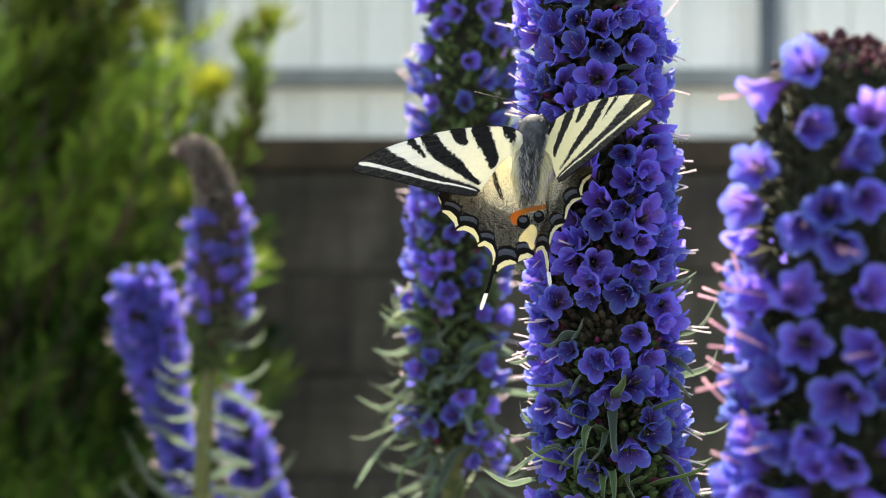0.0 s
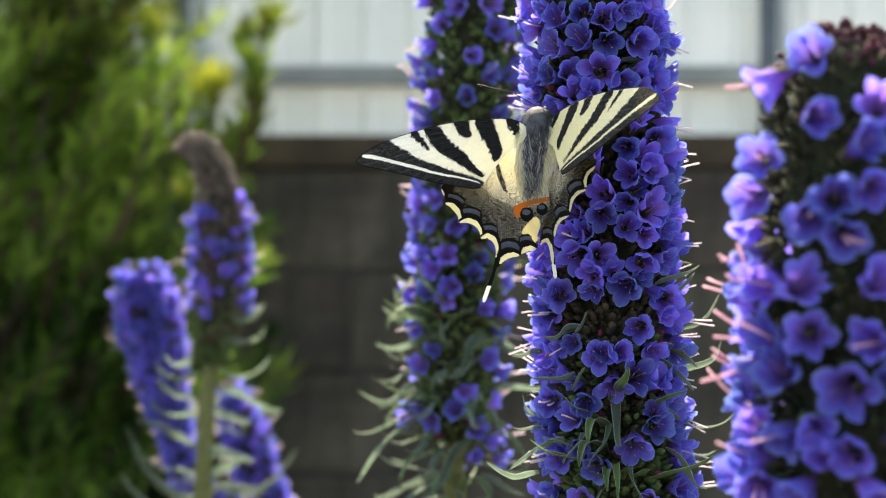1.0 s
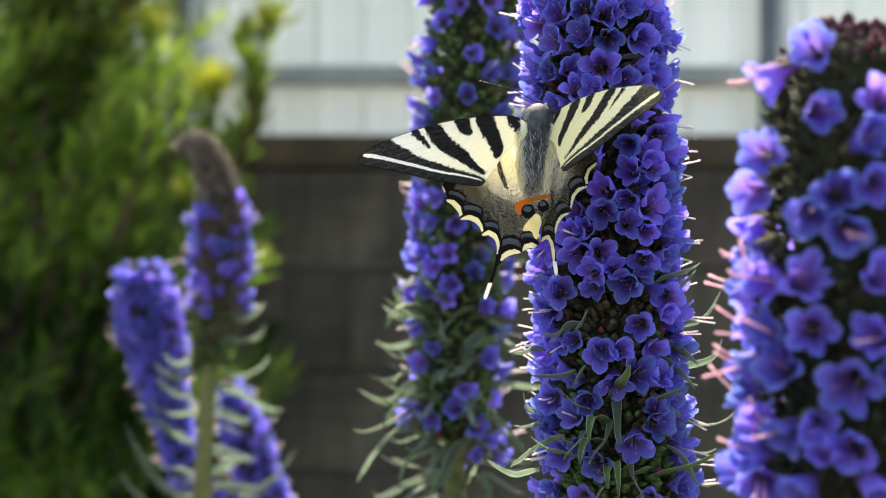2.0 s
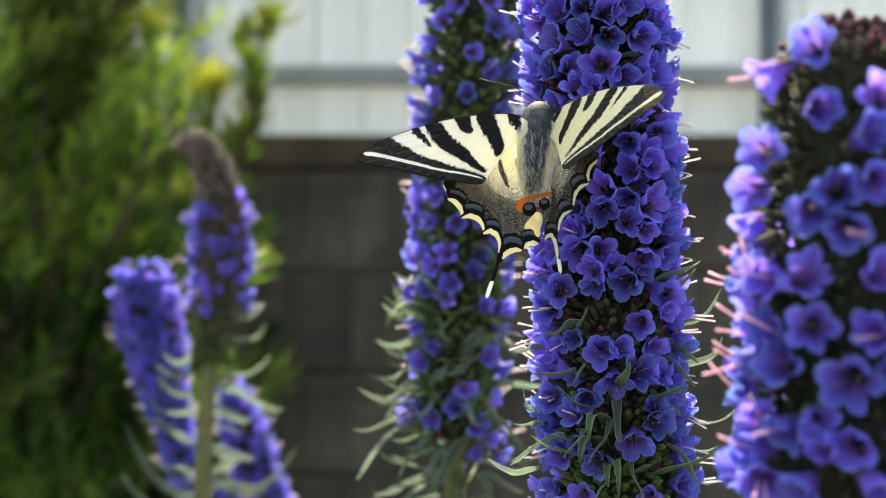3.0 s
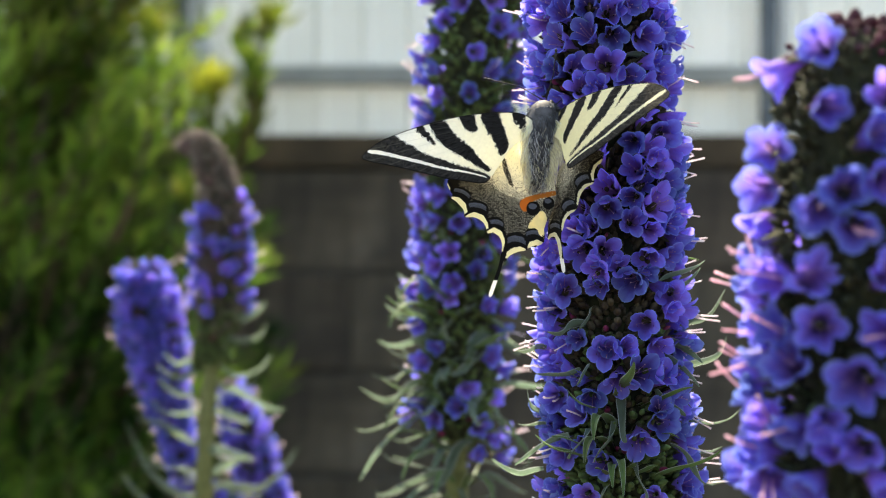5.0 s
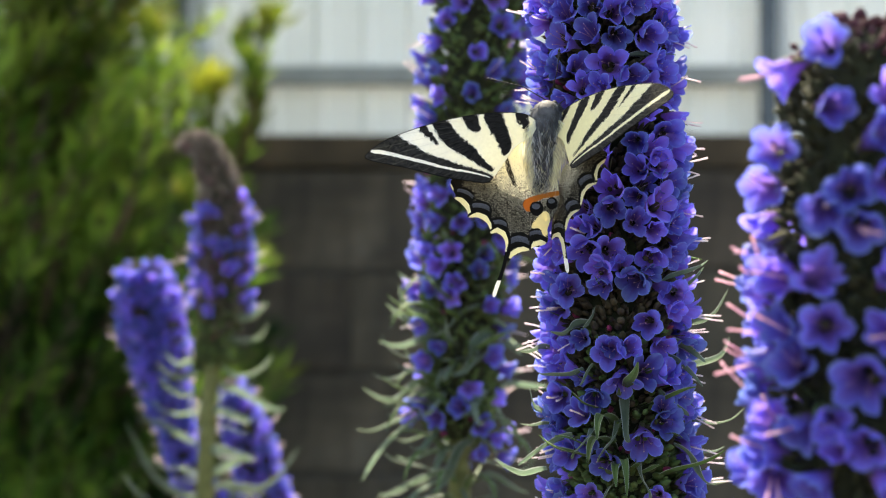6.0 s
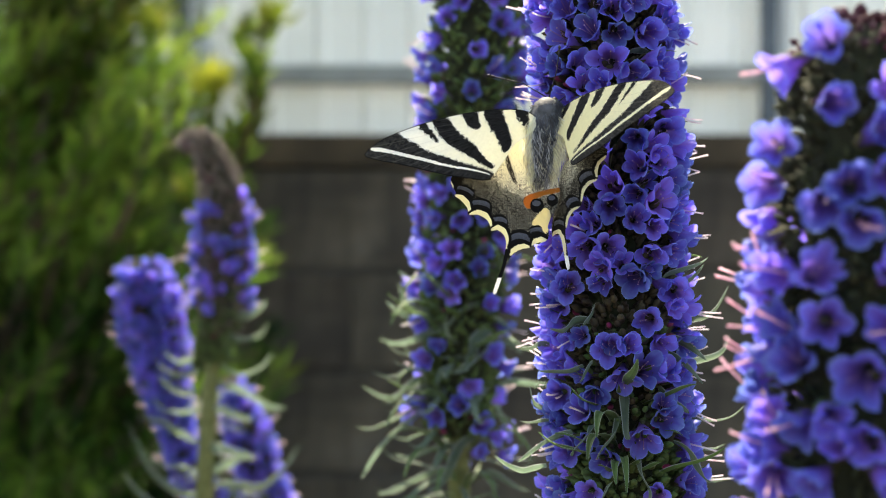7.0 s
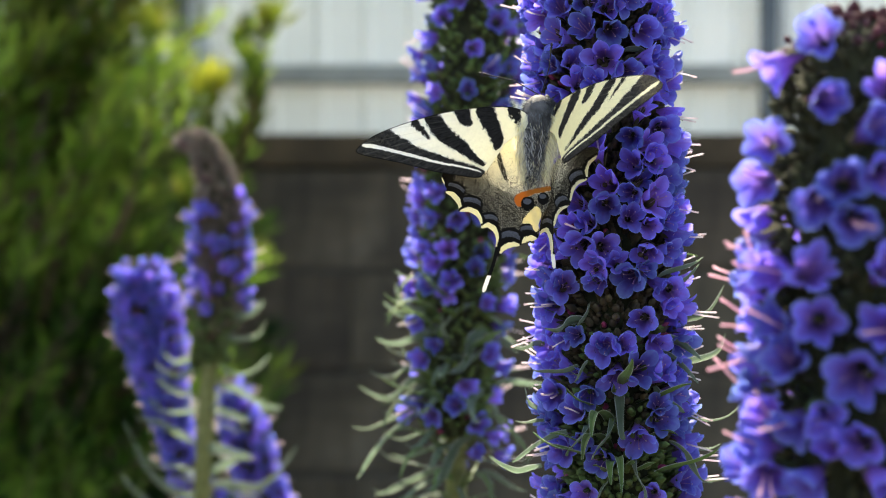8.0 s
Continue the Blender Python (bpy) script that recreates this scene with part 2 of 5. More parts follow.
def stamen_mesh(seed, far, pink=False):
    """Threads with small tips: short ones that stay in the bell, or a few long ones that stand out of it."""
    r = random.Random(seed)
    b = Build()
    count = r.choice((1, 1, 2)) if far else 4
    for k in range(count):
        a = 2 * math.pi * (k + r.uniform(-0.3, 0.3)) / count
        sp, ln = (r.uniform(0.2, 1.6), r.uniform(12.5, 17.5)) if far else (r.uniform(0.6, 1.6), r.uniform(6.5, 9.5))
        ln += 0.9 if pink else 0.0
        rad = 0.00025 if far else 0.00009
        x, y = math.cos(a), math.sin(a)
        sag = r.uniform(-0.4, 1.6)
        pts = [(x * (0.5 + sp * t * t) * 0.001, y * (0.5 + sp * t * t) * 0.001 + sag * 0.001 * t ** 3, ln * t * 0.001) for t in (0.3, 0.5, 0.7, 0.85, 1.0)]
        b.tube(pts, [rad, rad, rad, rad, rad * (1.25 if far else 0.8)], 6, 0)
        d = (Vector(pts[-1]) - Vector(pts[-2])).to_track_quat("Z", "Y").to_matrix().to_4x4()
        b.blob(Matrix.Translation(Vector(pts[-1]) - Vector((0, 0, 0.0002))) @ d, 0.00017, 0.0005, 1, 6, 4)
    # long threads get the colour with backlight painted in, short ones the violet
    return b.mesh("stamen_tuft", [STAMEN_PINK if pink else STAMEN_LIT if far else STAMEN_DIM, ANTHER])


FLORETS = [floret_mesh(i, (1.0, 0.86, 1.1, 0.94)[i % 4]) for i in range(8)] + [floret_mesh(20 + i, 0.68) for i in range(3)]
STAMENS = [stamen_mesh(i, False) for i in range(4)] + [stamen_mesh(i + 4, True) for i in range(5)]

PINK_STAMENS = STAMENS[:4] + [stamen_mesh(i + 4, True, True) for i in range(5)]


def leaf_mesh(name, length, width, bends, mat, seed, twist=0.0):
    """A narrow pointed leaf that starts along x and bends in the xz plane; bends: its slope at foot, middle and tip."""
    segs = 14
    x = z = 0.0
    verts, along, faces = [], [], []
    for i in range(segs + 1):
        t = i / segs
        phi = radians(float(np.interp(t, (0, 0.55, 1), bends)))
        w = width * (math.sin(math.pi * min(1, t * 0.9 + 0.12)) ** 0.7) * 0.5 * (1 - 0.35 * t) + 0.00015
        tw = twist * t
        nx, nz = -math.sin(phi), math.cos(phi)
        cy, sy = math.cos(tw), math.sin(tw)
        wav = 0.12 * width * math.sin(7 * t + seed)
        for side, up in ((-1, 0.34 * w), (-0.75, 0.2 * w), (-0.12, 0.0), (0, -0.0001), (0.12, 0.0), (0.75, 0.2 * w), (1, 0.34 * w)):
            off = up * cy - side * w * sy
            verts.append((x + nx * off, side * w * cy + up * sy + wav, z + nz * off))
            along.append(1.0 if abs(side) == 1 else 0.0)
        x += math.cos(phi) * length / segs
        z += math.sin(phi) * length / segs
    for i in range(segs):
        for k in range(6):
            faces.append((i * 7 + k, i * 7 + k + 1, i * 7 + 8 + k, i * 7 + 7 + k))
    return mesh_of(name, verts, faces, [mat], along=along)


BRACTS = [leaf_mesh("bract", 0.018 + 0.003 * (i % 3), 0.0020, ((40, 10, -60), (30, 15, 40), (50, 0, -80), (15, 25, 10), (45, 20, -25))[i], BRACT, i, 0.5 * (i % 2)) for i in range(5)]
LEAVES = [leaf_mesh("leaf", 0.031 + 0.004 * (i % 3), 0.0031, ((20, -35, 55), (35, -15, 20), (10, -40, 50), (45, -10, -70), (0, -30, 60), (30, 10, 80))[i], BLADE, i + 9, (0.3, -0.3, 0.5, 0.2, -0.5, 0.3)[i]) for i in range(6)]


def blade_mesh(name, foot_at, tip, sag, width, mat, seed):
    """A leaf that runs from foot_at to tip, bowed upwards by sag, its tip drawn to a point."""
    r = random.Random(seed)
    segs = 14
    foot_at, tip = Vector(foot_at), Vector(tip)
    chord = tip - foot_at
    bow = Vector((0, 0, sag))
    sway = Vector((r.uniform(-1, 1), r.uniform(-1, 1), r.uniform(-0.6, 0.6))) * 0.08 * chord.length
    hook = Vector((0, 0, r.uniform(0.06, 0.22))) * chord.length
    line = [foot_at + chord * t + bow * 4 * t * (1 - t) + sway * math.sin(2 * math.pi * t) + hook * max(0.0, t - 0.72) ** 2 * 12 - hook * 0.5 * math.sin(math.pi * t) ** 2 for t in (i / segs for i in range(segs + 1))]
    lean, spin = -math.copysign(r.uniform(0.45, 1.05), chord.x) * (1 if r.random() < 0.85 else -1), r.uniform(-0.4, 0.4)
    verts, along, faces = [], [], []
    for i, p in enumerate(line):
        t = i / segs
        d = (line[min(i + 1, segs)] - line[max(i - 1, 0)]).normalized()
        side = d.cross(Vector((0, 0, 1)))
        side = (side if side.length > 0.05 else d.cross(Vector((1, 0, 0)))).normalized()
        side.rotate(Matrix.Rotation(lean + spin * t, 3, d))
        up = side.cross(d)
        w = width * 0.5 * min(1.0, 0.55 + 2.2 * t) * (1 - t) ** 0.55 + 0.00012
        for q, h in ((-1, 0.40 * w), (-0.72, 0.22 * w), (-0.12, 0.0), (0, -0.06 * w), (0.12, 0.0), (0.72, 0.22 * w), (1, 0.40 * w)):
            verts.append(p + side * q * w + up * h)
            along.append(1.0 if abs(q) == 1 else 0.25 if q == 0 else 0.0)
    for i in range(segs):
        for k in range(6):
            faces.append((i * 7 + k, i * 7 + k + 1, i * 7 + 8 + k, i * 7 + 7 + k))
    return mesh_of(name, verts, faces, [mat], along=along)


class Axis:
    """A smooth stem line through a few places; heights are fractions from foot to top."""

    def __init__(self, pts):
        P = [Vector(p) for p in pts]
        P = [P[0] * 2 - P[1]] + P + [P[-1] * 2 - P[-2]]
        self.p = []
        for i in range(1, len(P) - 2):
            for k in range(16):
                t = k / 16
                a, b, c, d = P[i - 1:i + 3]
                self.p.append(0.5 * ((2 * b) + (c - a) * t + (2 * a - 5 * b + 4 * c - d) * t * t + (3 * b - a - 3 * c + d) * t ** 3))
        self.p.append(P[-2])
        self.d = [0.0]
        for a, b in zip(self.p, self.p[1:]):
            self.d.append(self.d[-1] + (b - a).length)
        self.length = self.d[-1]

    def at(self, dist):
        """Place, tangent, front and side at a distance from the foot."""
        dist = min(max(dist, 0), self.length - 1e-6)
        i = next(k for k in range(len(self.d) - 1) if self.d[k + 1] >= dist)
        t = (dist - self.d[i]) / (self.d[i + 1] - self.d[i])
        p = self.p[i].lerp(self.p[i + 1], t)
        tan = (self.p[min(i + 2, len(self.p) - 1)] - self.p[max(i - 1, 0)]).normalized()
        side = Vector((1, 0, 0))
        side = (side - tan * side.dot(tan)).normalized()
        return p, tan, side.cross(tan) * -1 if side.cross(tan).y > 0 else side.cross(tan), side


def spike(label, pts, florets, rad, core, buds, bracts, leaves, size=0.80, stamens=True, bud_mat=None, rise=18, seed=1, reds=0.02, stem_rad=0.004, bud=1.0, tip=0.0, green=0.0, wild=1.0, posed_rows=(), blades=(), mouth=0.018, blade_width=0.0034, threads=None, thread=0.02, fuzz=None, outer=0.72, loose=1.0):
    """A flower spike on its stem.
    florets: rows of distance along the stem and angle round it (0 faces the garden's open side);
    rad: reach of the florets' foot as a function of distance; core: bud-covered stretch (from, to)."""
    r = random.Random(seed)
    threads = threads or STAMENS
    ax = Axis(pts)
    base = Vector(pts[0])
    ob = new("flower_spike")
    ob.location = base
    tagged(ob, label, "flower", group="flower spikes of the shrub")
    b = Build()
    line = [ax.at((ax.length - 0.012) * i / 40) for i in range(41)]
    b.tube([p - base for p, *_ in line], [stem_rad * (1.35 - 0.75 * i / 40) for i in range(41)], 10)
    part("stem", b.mesh("stem", [STEM]), ob, "green fleshy stem")
    bb = Build()
    for k in range(buds):
        d = core[0] + (core[1] - core[0]) * (k + r.random()) / buds
        an = k * 2.39996 + r.uniform(-0.3, 0.3)
        p, tan, front, side = ax.at(d)
        out = front * math.cos(an) + side * math.sin(an)
        rr = rad(d)
        dirn = (out + tan * r.uniform(0.1, 0.9)).normalized()
        m = Matrix.Translation(p - base + out * rr * r.uniform(0.66, 0.98)) @ dirn.to_track_quat("Z", "Y").to_matrix().to_4x4()
        q = bud * r.uniform(0.7, 1.25)
        capped = core[1] - d < tip
        bb.blob(m, 0.0012 * q, (0.0032 if capped else 0.0050) * q, 1 if r.random() < reds else 3 if capped else 4 if d < green + r.uniform(-0.02, 0.02) else 0)
    for k in range(int(tip * 70000)):
        d = core[1] - tip * r.random() ** 1.6
        p, tan, front, side = ax.at(d)
        an = r.uniform(0, 6.283)
        out = front * math.cos(an) + side * math.sin(an)
        f = 1.0 if core[1] - d > 0.003 else r.random() ** 0.5
        dirn = (out * f + tan * r.uniform(0.4, 1.3)).normalized()
        m = Matrix.Translation(p - base + out * rad(d) * f * r.uniform(0.55, 0.80)) @ dirn.to_track_quat("Z", "Y").to_matrix().to_4x4()
        q = bud * r.uniform(0.55, 0.95)
        bb.blob(m, 0.0014 * q, 0.0032 * q, 1 if r.random() < 0.05 else 3)
    for k in range(fuzz[1] if fuzz else 0):
        d = fuzz[0] + (core[1] - fuzz[0]) * r.random()
        p, tan, front, side = ax.at(d)
        an = r.uniform(0, 6.283)
        out = front * math.cos(an) + side * math.sin(an)
        foot_at = p - base + out * (rad(d) + 0.0022)
        way = (out + tan * r.uniform(0.0, 0.8) + side * r.uniform(-0.3, 0.3)).normalized() * r.uniform(0.0010, 0.0024)
        bb.tube([foot_at, foot_at + way * 0.5, foot_at + way + tan * 0.0004], [0.00012, 0.00010, 0.00003], 3, 5)
    # added filler tube, dark so that gaps between the buds look shaded
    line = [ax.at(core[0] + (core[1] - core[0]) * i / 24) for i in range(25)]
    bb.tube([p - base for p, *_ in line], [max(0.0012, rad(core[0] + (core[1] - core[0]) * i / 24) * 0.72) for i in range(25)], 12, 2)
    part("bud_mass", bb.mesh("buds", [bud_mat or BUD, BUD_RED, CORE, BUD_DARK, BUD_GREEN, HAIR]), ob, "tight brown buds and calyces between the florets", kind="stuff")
    for d, ang in florets:
        p, tan, front, side = ax.at(d)
        an = radians(ang)
        out = front * math.cos(an) + side * math.sin(an)
        up = radians(rise + r.uniform(-30, 24) * wild)
        dirn = out * math.cos(up) + tan * math.sin(up)
        dirn = (dirn + (tan.cross(out)) * r.uniform(-0.45, 0.45) * wild).normalized()
        s = size * r.uniform(0.78, 1.14)
        m = Matrix.Translation(p - base + out * rad(d) * r.uniform(0.82, 1.05) - tan * 0.0022)
        m = m @ dirn.to_track_quat("Z", "Y").to_matrix().to_4x4() @ pose(0, 0, 0, 0, 0, r.uniform(-40, 40)) @ Matrix.Scale(s, 4)
        f = part("floret", FLORETS[r.randrange(8) if r.random() < 0.74 else 8 + r.randrange(3)], ob, "", m)
        if stamens:
            part("stamen_tuft", threads[4 + r.randrange(5) if r.random() < (0.55 if abs(ang) > 58 else 0.15 if abs(ang) > 42 else 0.02) else r.randrange(4)], f, "pink thread-like stamens" if len(ob.children) < 4 else "")
    for d, ang, yaw, pitch, big, height in posed_rows:
        p = ax.at(d)[0].copy()
        p.z = height
        tan, front, side = Vector((0, 0, 1)), Vector((0, -1, 0)), Vector((1, 0, 0))
        an = radians(ang)
        out = front * math.cos(an) + side * math.sin(an)
        turned = an + radians(yaw + r.uniform(-26, 26) * loose)
        face = front * math.cos(turned) + side * math.sin(turned)
        up = radians(pitch + r.uniform(-24, 16) * loose)
        dirn = (face * math.cos(up) + tan * math.sin(up)).normalized()
        s = size * big * r.uniform(0.96, 1.10)
        m = Matrix.Translation(p - base + out * mouth - dirn * 0.0074 * s)
        m = m @ dirn.to_track_quat("Z", "Y").to_matrix().to_4x4() @ pose(0, 0, 0, 0, 0, r.uniform(-30, 30)) @ Matrix.Scale(s, 4)
        f = part("floret", FLORETS[r.randrange(8) if r.random() < 0.86 else 8 + r.randrange(3)], ob, "", m)
        if stamens:
            part("stamen_tuft", threads[4 + r.randrange(5) if r.random() < (outer if abs(ang) > 58 else thread) else r.randrange(4)], f)
    for k, (x0, z0, o0, x1, z1, o1, sag) in enumerate(blades):
        yy = pts[-2][1]
        a_, b_ = Vector((x0 / 1000, yy - o0 / 1000, 0.95 + z0 / 1000)), Vector((x1 / 1000, yy - o1 / 1000, 0.95 + z1 / 1000))
        part("leaf", blade_mesh("leaf", a_ - base, b_ - base, sag / 1000, blade_width * (0.8 + 0.4 * r.random()), BLADE, seed * 50 + k), ob)
    for store, rows, name in ((BRACTS, bracts, "bract"), (LEAVES, leaves, "leaf")):
        for d, ang, q in rows:
            p, tan, front, side = ax.at(d)
            an = radians(ang)
            out = front * math.cos(an) + side * math.sin(an)
            y = tan.cross(out)
            m = Matrix((out, y, tan)).transposed().to_4x4()
            m = Matrix.Translation(p - base + out * (rad(d) * 0.6 if name == "bract" else stem_rad * 0.7)) @ m @ Matrix.Scale(q, 4)
            part(name, store[r.randrange(len(store))], ob, "", m)
    return ob


def scatter(n, lo, hi, near, seed, have=(), angles=(-180, 180), rad=0.018, patch=0.0):
    """Distances and angles spread over a spike, kept apart, with bare patches."""
    r = random.Random(seed)
    got = list(have)
    tries = 0
    while len(got) < n and tries < 9000:
        tries += 1
        d, a = r.uniform(lo, hi), r.uniform(*angles)
        if patch and noise.noise((math.cos(radians(a)) * 1.6, math.sin(radians(a)) * 1.6 + seed, d * 95)) < patch - 0.5:
            continue
        if all(math.hypot(d - e, ((a - f + 180) % 360 - 180) * math.pi / 180 * rad) > near for e, f in got):
            got.append((d, a))
    return got


# ---- setting: ground, block wall, sheet fence ----
SOIL = plain_material("soil", (0.035, 0.026, 0.018, 1), (0.10, 0.078, 0.055, 1), 9, rough=0.95, bump=0.8, dist=0.02)


def block_material():
    m = Mat("weathered_block", rough=0.92, spec=0.25)
    c = m.ramp(m.noise(7, 6), [(0.25, (0.045, 0.037, 0.026, 1)), (0.55, (0.118, 0.099, 0.074, 1)), (0.8, (0.21, 0.183, 0.142, 1))])
    streak = m.ramp(m.noise(5, 5, m.coords((6, 6, 0.8))), [(0.42, (0, 0, 0, 1)), (0.66, (0.5, 0.5, 0.5, 1))])
    c = m.mix(streak, c, (0.035, 0.032, 0.028, 1))
    blot = m.ramp(m.noise(3.2, 4, m.coords((1, 1, 1.3))), [(0.42, (0, 0, 0, 1)), (0.60, (0.80, 0.80, 0.80, 1))])
    c = m.mix(blot, c, (0.038, 0.034, 0.029, 1))
    c = m.vary(c, m.rand(), hue=0.01, val=0.12)
    m.color(c)
    m.bump(m.noise(140, 5), 0.6, 0.003)
    return m.m


BLOCK = block_material()
MORTAR = plain_material("mortar", (0.03, 0.028, 0.025, 1), (0.07, 0.066, 0.06, 1), 40, rough=0.95, dist=0.002)
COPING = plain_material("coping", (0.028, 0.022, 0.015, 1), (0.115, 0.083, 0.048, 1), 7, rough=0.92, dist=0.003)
SHEET = plain_material("white_sheet", (0.74, 0.78, 0.78, 1), (0.82, 0.85, 0.85, 1), 3, rough=0.5, bump=0.05, share=0.215)
STEEL = plain_material("grey_steel", (0.22, 0.235, 0.225, 1), (0.34, 0.355, 0.335, 1), 14, rough=0.55, bump=0.15, metal=0.2)
POST = plain_material("blue_grey_paint", (0.07, 0.09, 0.11, 1), (0.12, 0.145, 0.17, 1), 18, rough=0.5, bump=0.15)

WALL_Y, TOP, COURSE = 2.35, 1.104, 0.197
bm = bmesh.new()
bmesh.ops.create_grid(bm, x_segments=120, y_segments=120, size=1.0)
for v in bm.verts:
    q = v.co.copy()
    v.co.x = math.copysign(abs(q.x) ** 3, q.x) * 400 + q.x * 6
    v.co.y = math.copysign(abs(q.y) ** 3, q.y) * 400 + q.y * 6
    v.co.z = 0.03 * noise.noise((v.co.x * 1.3, v.co.y * 1.3, 0)) - 0.02
tagged(new("ground", bm_mesh("ground", bm, [SOIL], True)), "bare dark garden soil", "ground", kind="structure")

bm = bmesh.new()
box(bm, (-4.0, WALL_Y + 0.012, -0.1), (4.4, WALL_Y + 0.178, TOP))
wall = tagged(new("wall_north", bm_mesh("wall", bm, [MORTAR])), "weathered grey concrete block garden wall, in shade", "wall", kind="structure")


def block_mesh(seed):
    r = random.Random(seed)
    b2 = bmesh.new()
    box(b2, (0.0006, 0, 0.005), (0.3964, 0.19, COURSE - 0.006), 0.005)
    for v in b2.verts:
        v.co += Vector((r.uniform(-1, 1), r.uniform(-1, 1), r.uniform(-1, 1))) * 0.0016
    return bm_mesh("block", b2, [BLOCK])


BLOCKS = [block_mesh(i) for i in range(5)]
for row in range(6):
    z = TOP - (row + 1) * COURSE
    for k in range(21):
        part("block", BLOCKS[(k * 3 + row) % 5], wall, m=Matrix.Translation((-3.95 + k * 0.397 - 0.1985 * (row % 2), WALL_Y + 0.0015 * ((k * 7 + row * 3) % 5), z)))
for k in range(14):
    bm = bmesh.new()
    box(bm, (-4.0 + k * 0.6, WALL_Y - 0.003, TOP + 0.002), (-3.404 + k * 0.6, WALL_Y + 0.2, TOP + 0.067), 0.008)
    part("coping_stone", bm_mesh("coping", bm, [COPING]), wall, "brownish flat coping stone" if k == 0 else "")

FENCE_Y = 2.47


def sheet_mesh(width, z0, z1):
    """A ribbed steel sheet: flat pans with narrow raised ribs."""
    prof, x = [], 0.0
    while x < width - 0.01:
        prof += [(x, 0.0), (x + 0.066, 0.0), (x + 0.074, -0.011), (x + 0.086, -0.011)]
        x += 0.094
    prof.append((x, 0.0))
    verts = [(px, py + th, z) for th in (0, 0.0012) for z in (z0, z1) for px, py in prof]
    n = len(prof)
    faces = []
    for k in range(n - 1):
        faces += [(k, k + 1, n + k + 1, n + k), (2 * n + k + 1, 2 * n + k, 3 * n + k, 3 * n + k + 1), (k + 1, k, 2 * n + k, 2 * n + k + 1), (n + k, n + k + 1, 3 * n + k + 1, 3 * n + k)]
    return mesh_of("sheet", verts, faces, [SHEET], smooth=False)


fence = tagged(new("fence"), "white ribbed sheet fence with grey steel rails behind the wall", "fence", kind="structure")
fence.location = (0, FENCE_Y, 1.17)
SHEET_ME = sheet_mesh(1.19, -0.03, 0.50)
for k in range(7):
    part("sheet", SHEET_ME, fence, "translucent white ribbed sheet" if k == 0 else "", Matrix.Translation((-4.04 + k * 1.175, 0.004 * (k % 2), 0)))
for k in range(8):
    bm = bmesh.new()
    x = -4.05 + k * 1.175
    box(bm, (x - 0.015, -0.052, -1.2), (x + 0.015, -0.020, 0.53), 0.003)
    part("post", bm_mesh("post", bm, [POST]), fence, "dark blue-grey square post" if k == 0 else "")
for z in (0.108, 0.44):
    bm = bmesh.new()
    box(bm, (-4.04, -0.046, z), (4.2, -0.014, z + 0.038), 0.004)
    part("rail", bm_mesh("rail", bm, [STEEL]), fence, "grey steel rail" if z < 0.2 else "")

# ---- flower spikes ----
def foot(ax, z):
    """Distance along a stem at which it reaches a height."""
    for i in range(len(ax.p) - 1):
        if ax.p[i + 1].z >= z:
            return ax.d[i] + (z - ax.p[i].z) / (ax.p[i + 1].z - ax.p[i].z) * (ax.d[i + 1] - ax.d[i])
    return ax.length


def shape(rows):
    """A radius that runs straight between (distance, radius) rows."""
    ds, rs = zip(*rows)
    return lambda d: float(np.interp(d, ds, rs))


def posed(ax, rows):
    """Florets set one by one: angle round the stem, height in mm over 0.95 m, turn aside, upward tilt, size."""
    return [(foot(ax, 0.95 + z / 1000), a, turn, tilt, s, 0.95 + z / 1000) for a, z, turn, tilt, s in rows]


def filled(n, lo, hi, near, seed, have, angles=(-180, 180), patch=0.0):
    """Florets scattered between those that are set already; returns the new ones alone."""
    return scatter(n + len(have), lo, hi, near, seed, [q[:2] for q in have], angles, patch=patch)[len(have):]


# the tall spike with the butterfly
pts = [(0.062, 0.345, 0.0), (0.055, 0.322, 0.70), (0.0448, 0.312, 0.888), (0.0390, 0.312, 1.0139), (0.0378, 0.312, 1.046)]
ax = Axis(pts)
front = posed(ax, [(44, 61.9, -18, 12, 0.9), (-54, 60.6, 9, 12, 0.9), (22, 59.4, -11, 6, 0.8), (-16, 58.6, 3, 12, 1.1), (-39, 58.3, 22, 17, 1), (1, 57.5, -2, 14, 1.1), (-80, 57.5, 9, 6, 0.85), (50, 56.6, -18, 12, 1), (-62, 56.2, 10, 12, 0.9), (-21, 52.6, 2, 9, 1.05), (71, 52, -14, 0, 0.8), (29, 51.7, -24, 0, 1.1), (2, 51.3, -3, 6, 0.95), (-46, 51.3, 9, 6, 1.05), (-80, 50.6, 14, 0, 0.8), (-80, 45.3, 22, 3, 0.9), (-5, 44.5, -2, 9, 1.15), (-30, 44.5, 10, 6, 0.85), (-50, 44.1, 17, 0, 0.9)])
front += posed(ax, [(45, 42.9, -20, 3, 0.9), (12, 41.4, -7, 6, 1), (-80, 40.6, 31, 6, 0.9), (63, 40.3, -12, 0, 0.8), (27, 40, -10, 0, 0.8), (-25, 39.7, 11, 14, 0.95), (-80, 36.7, 18, 6, 0.8), (64, 31.9, -16, 6, 0.85), (43, 27.9, -26, 9, 1.05), (80, 26.7, -26, 0, 0.85), (12, 25.8, -12, 0, 0.85), (35, 21.1, -22, 0, 1.05), (80, 20.2, -30, 0, 0.8), (13, 19.3, -22, -6, 1), (47, 16.1, -21, 12, 0.9), (-8, 14.9, -7, 6, 1.1), (80, 13.8, -26, 6, 0.85), (10, 12.4, -10, 0, 0.85), (33, 11.2, -22, 6, 1.15)])
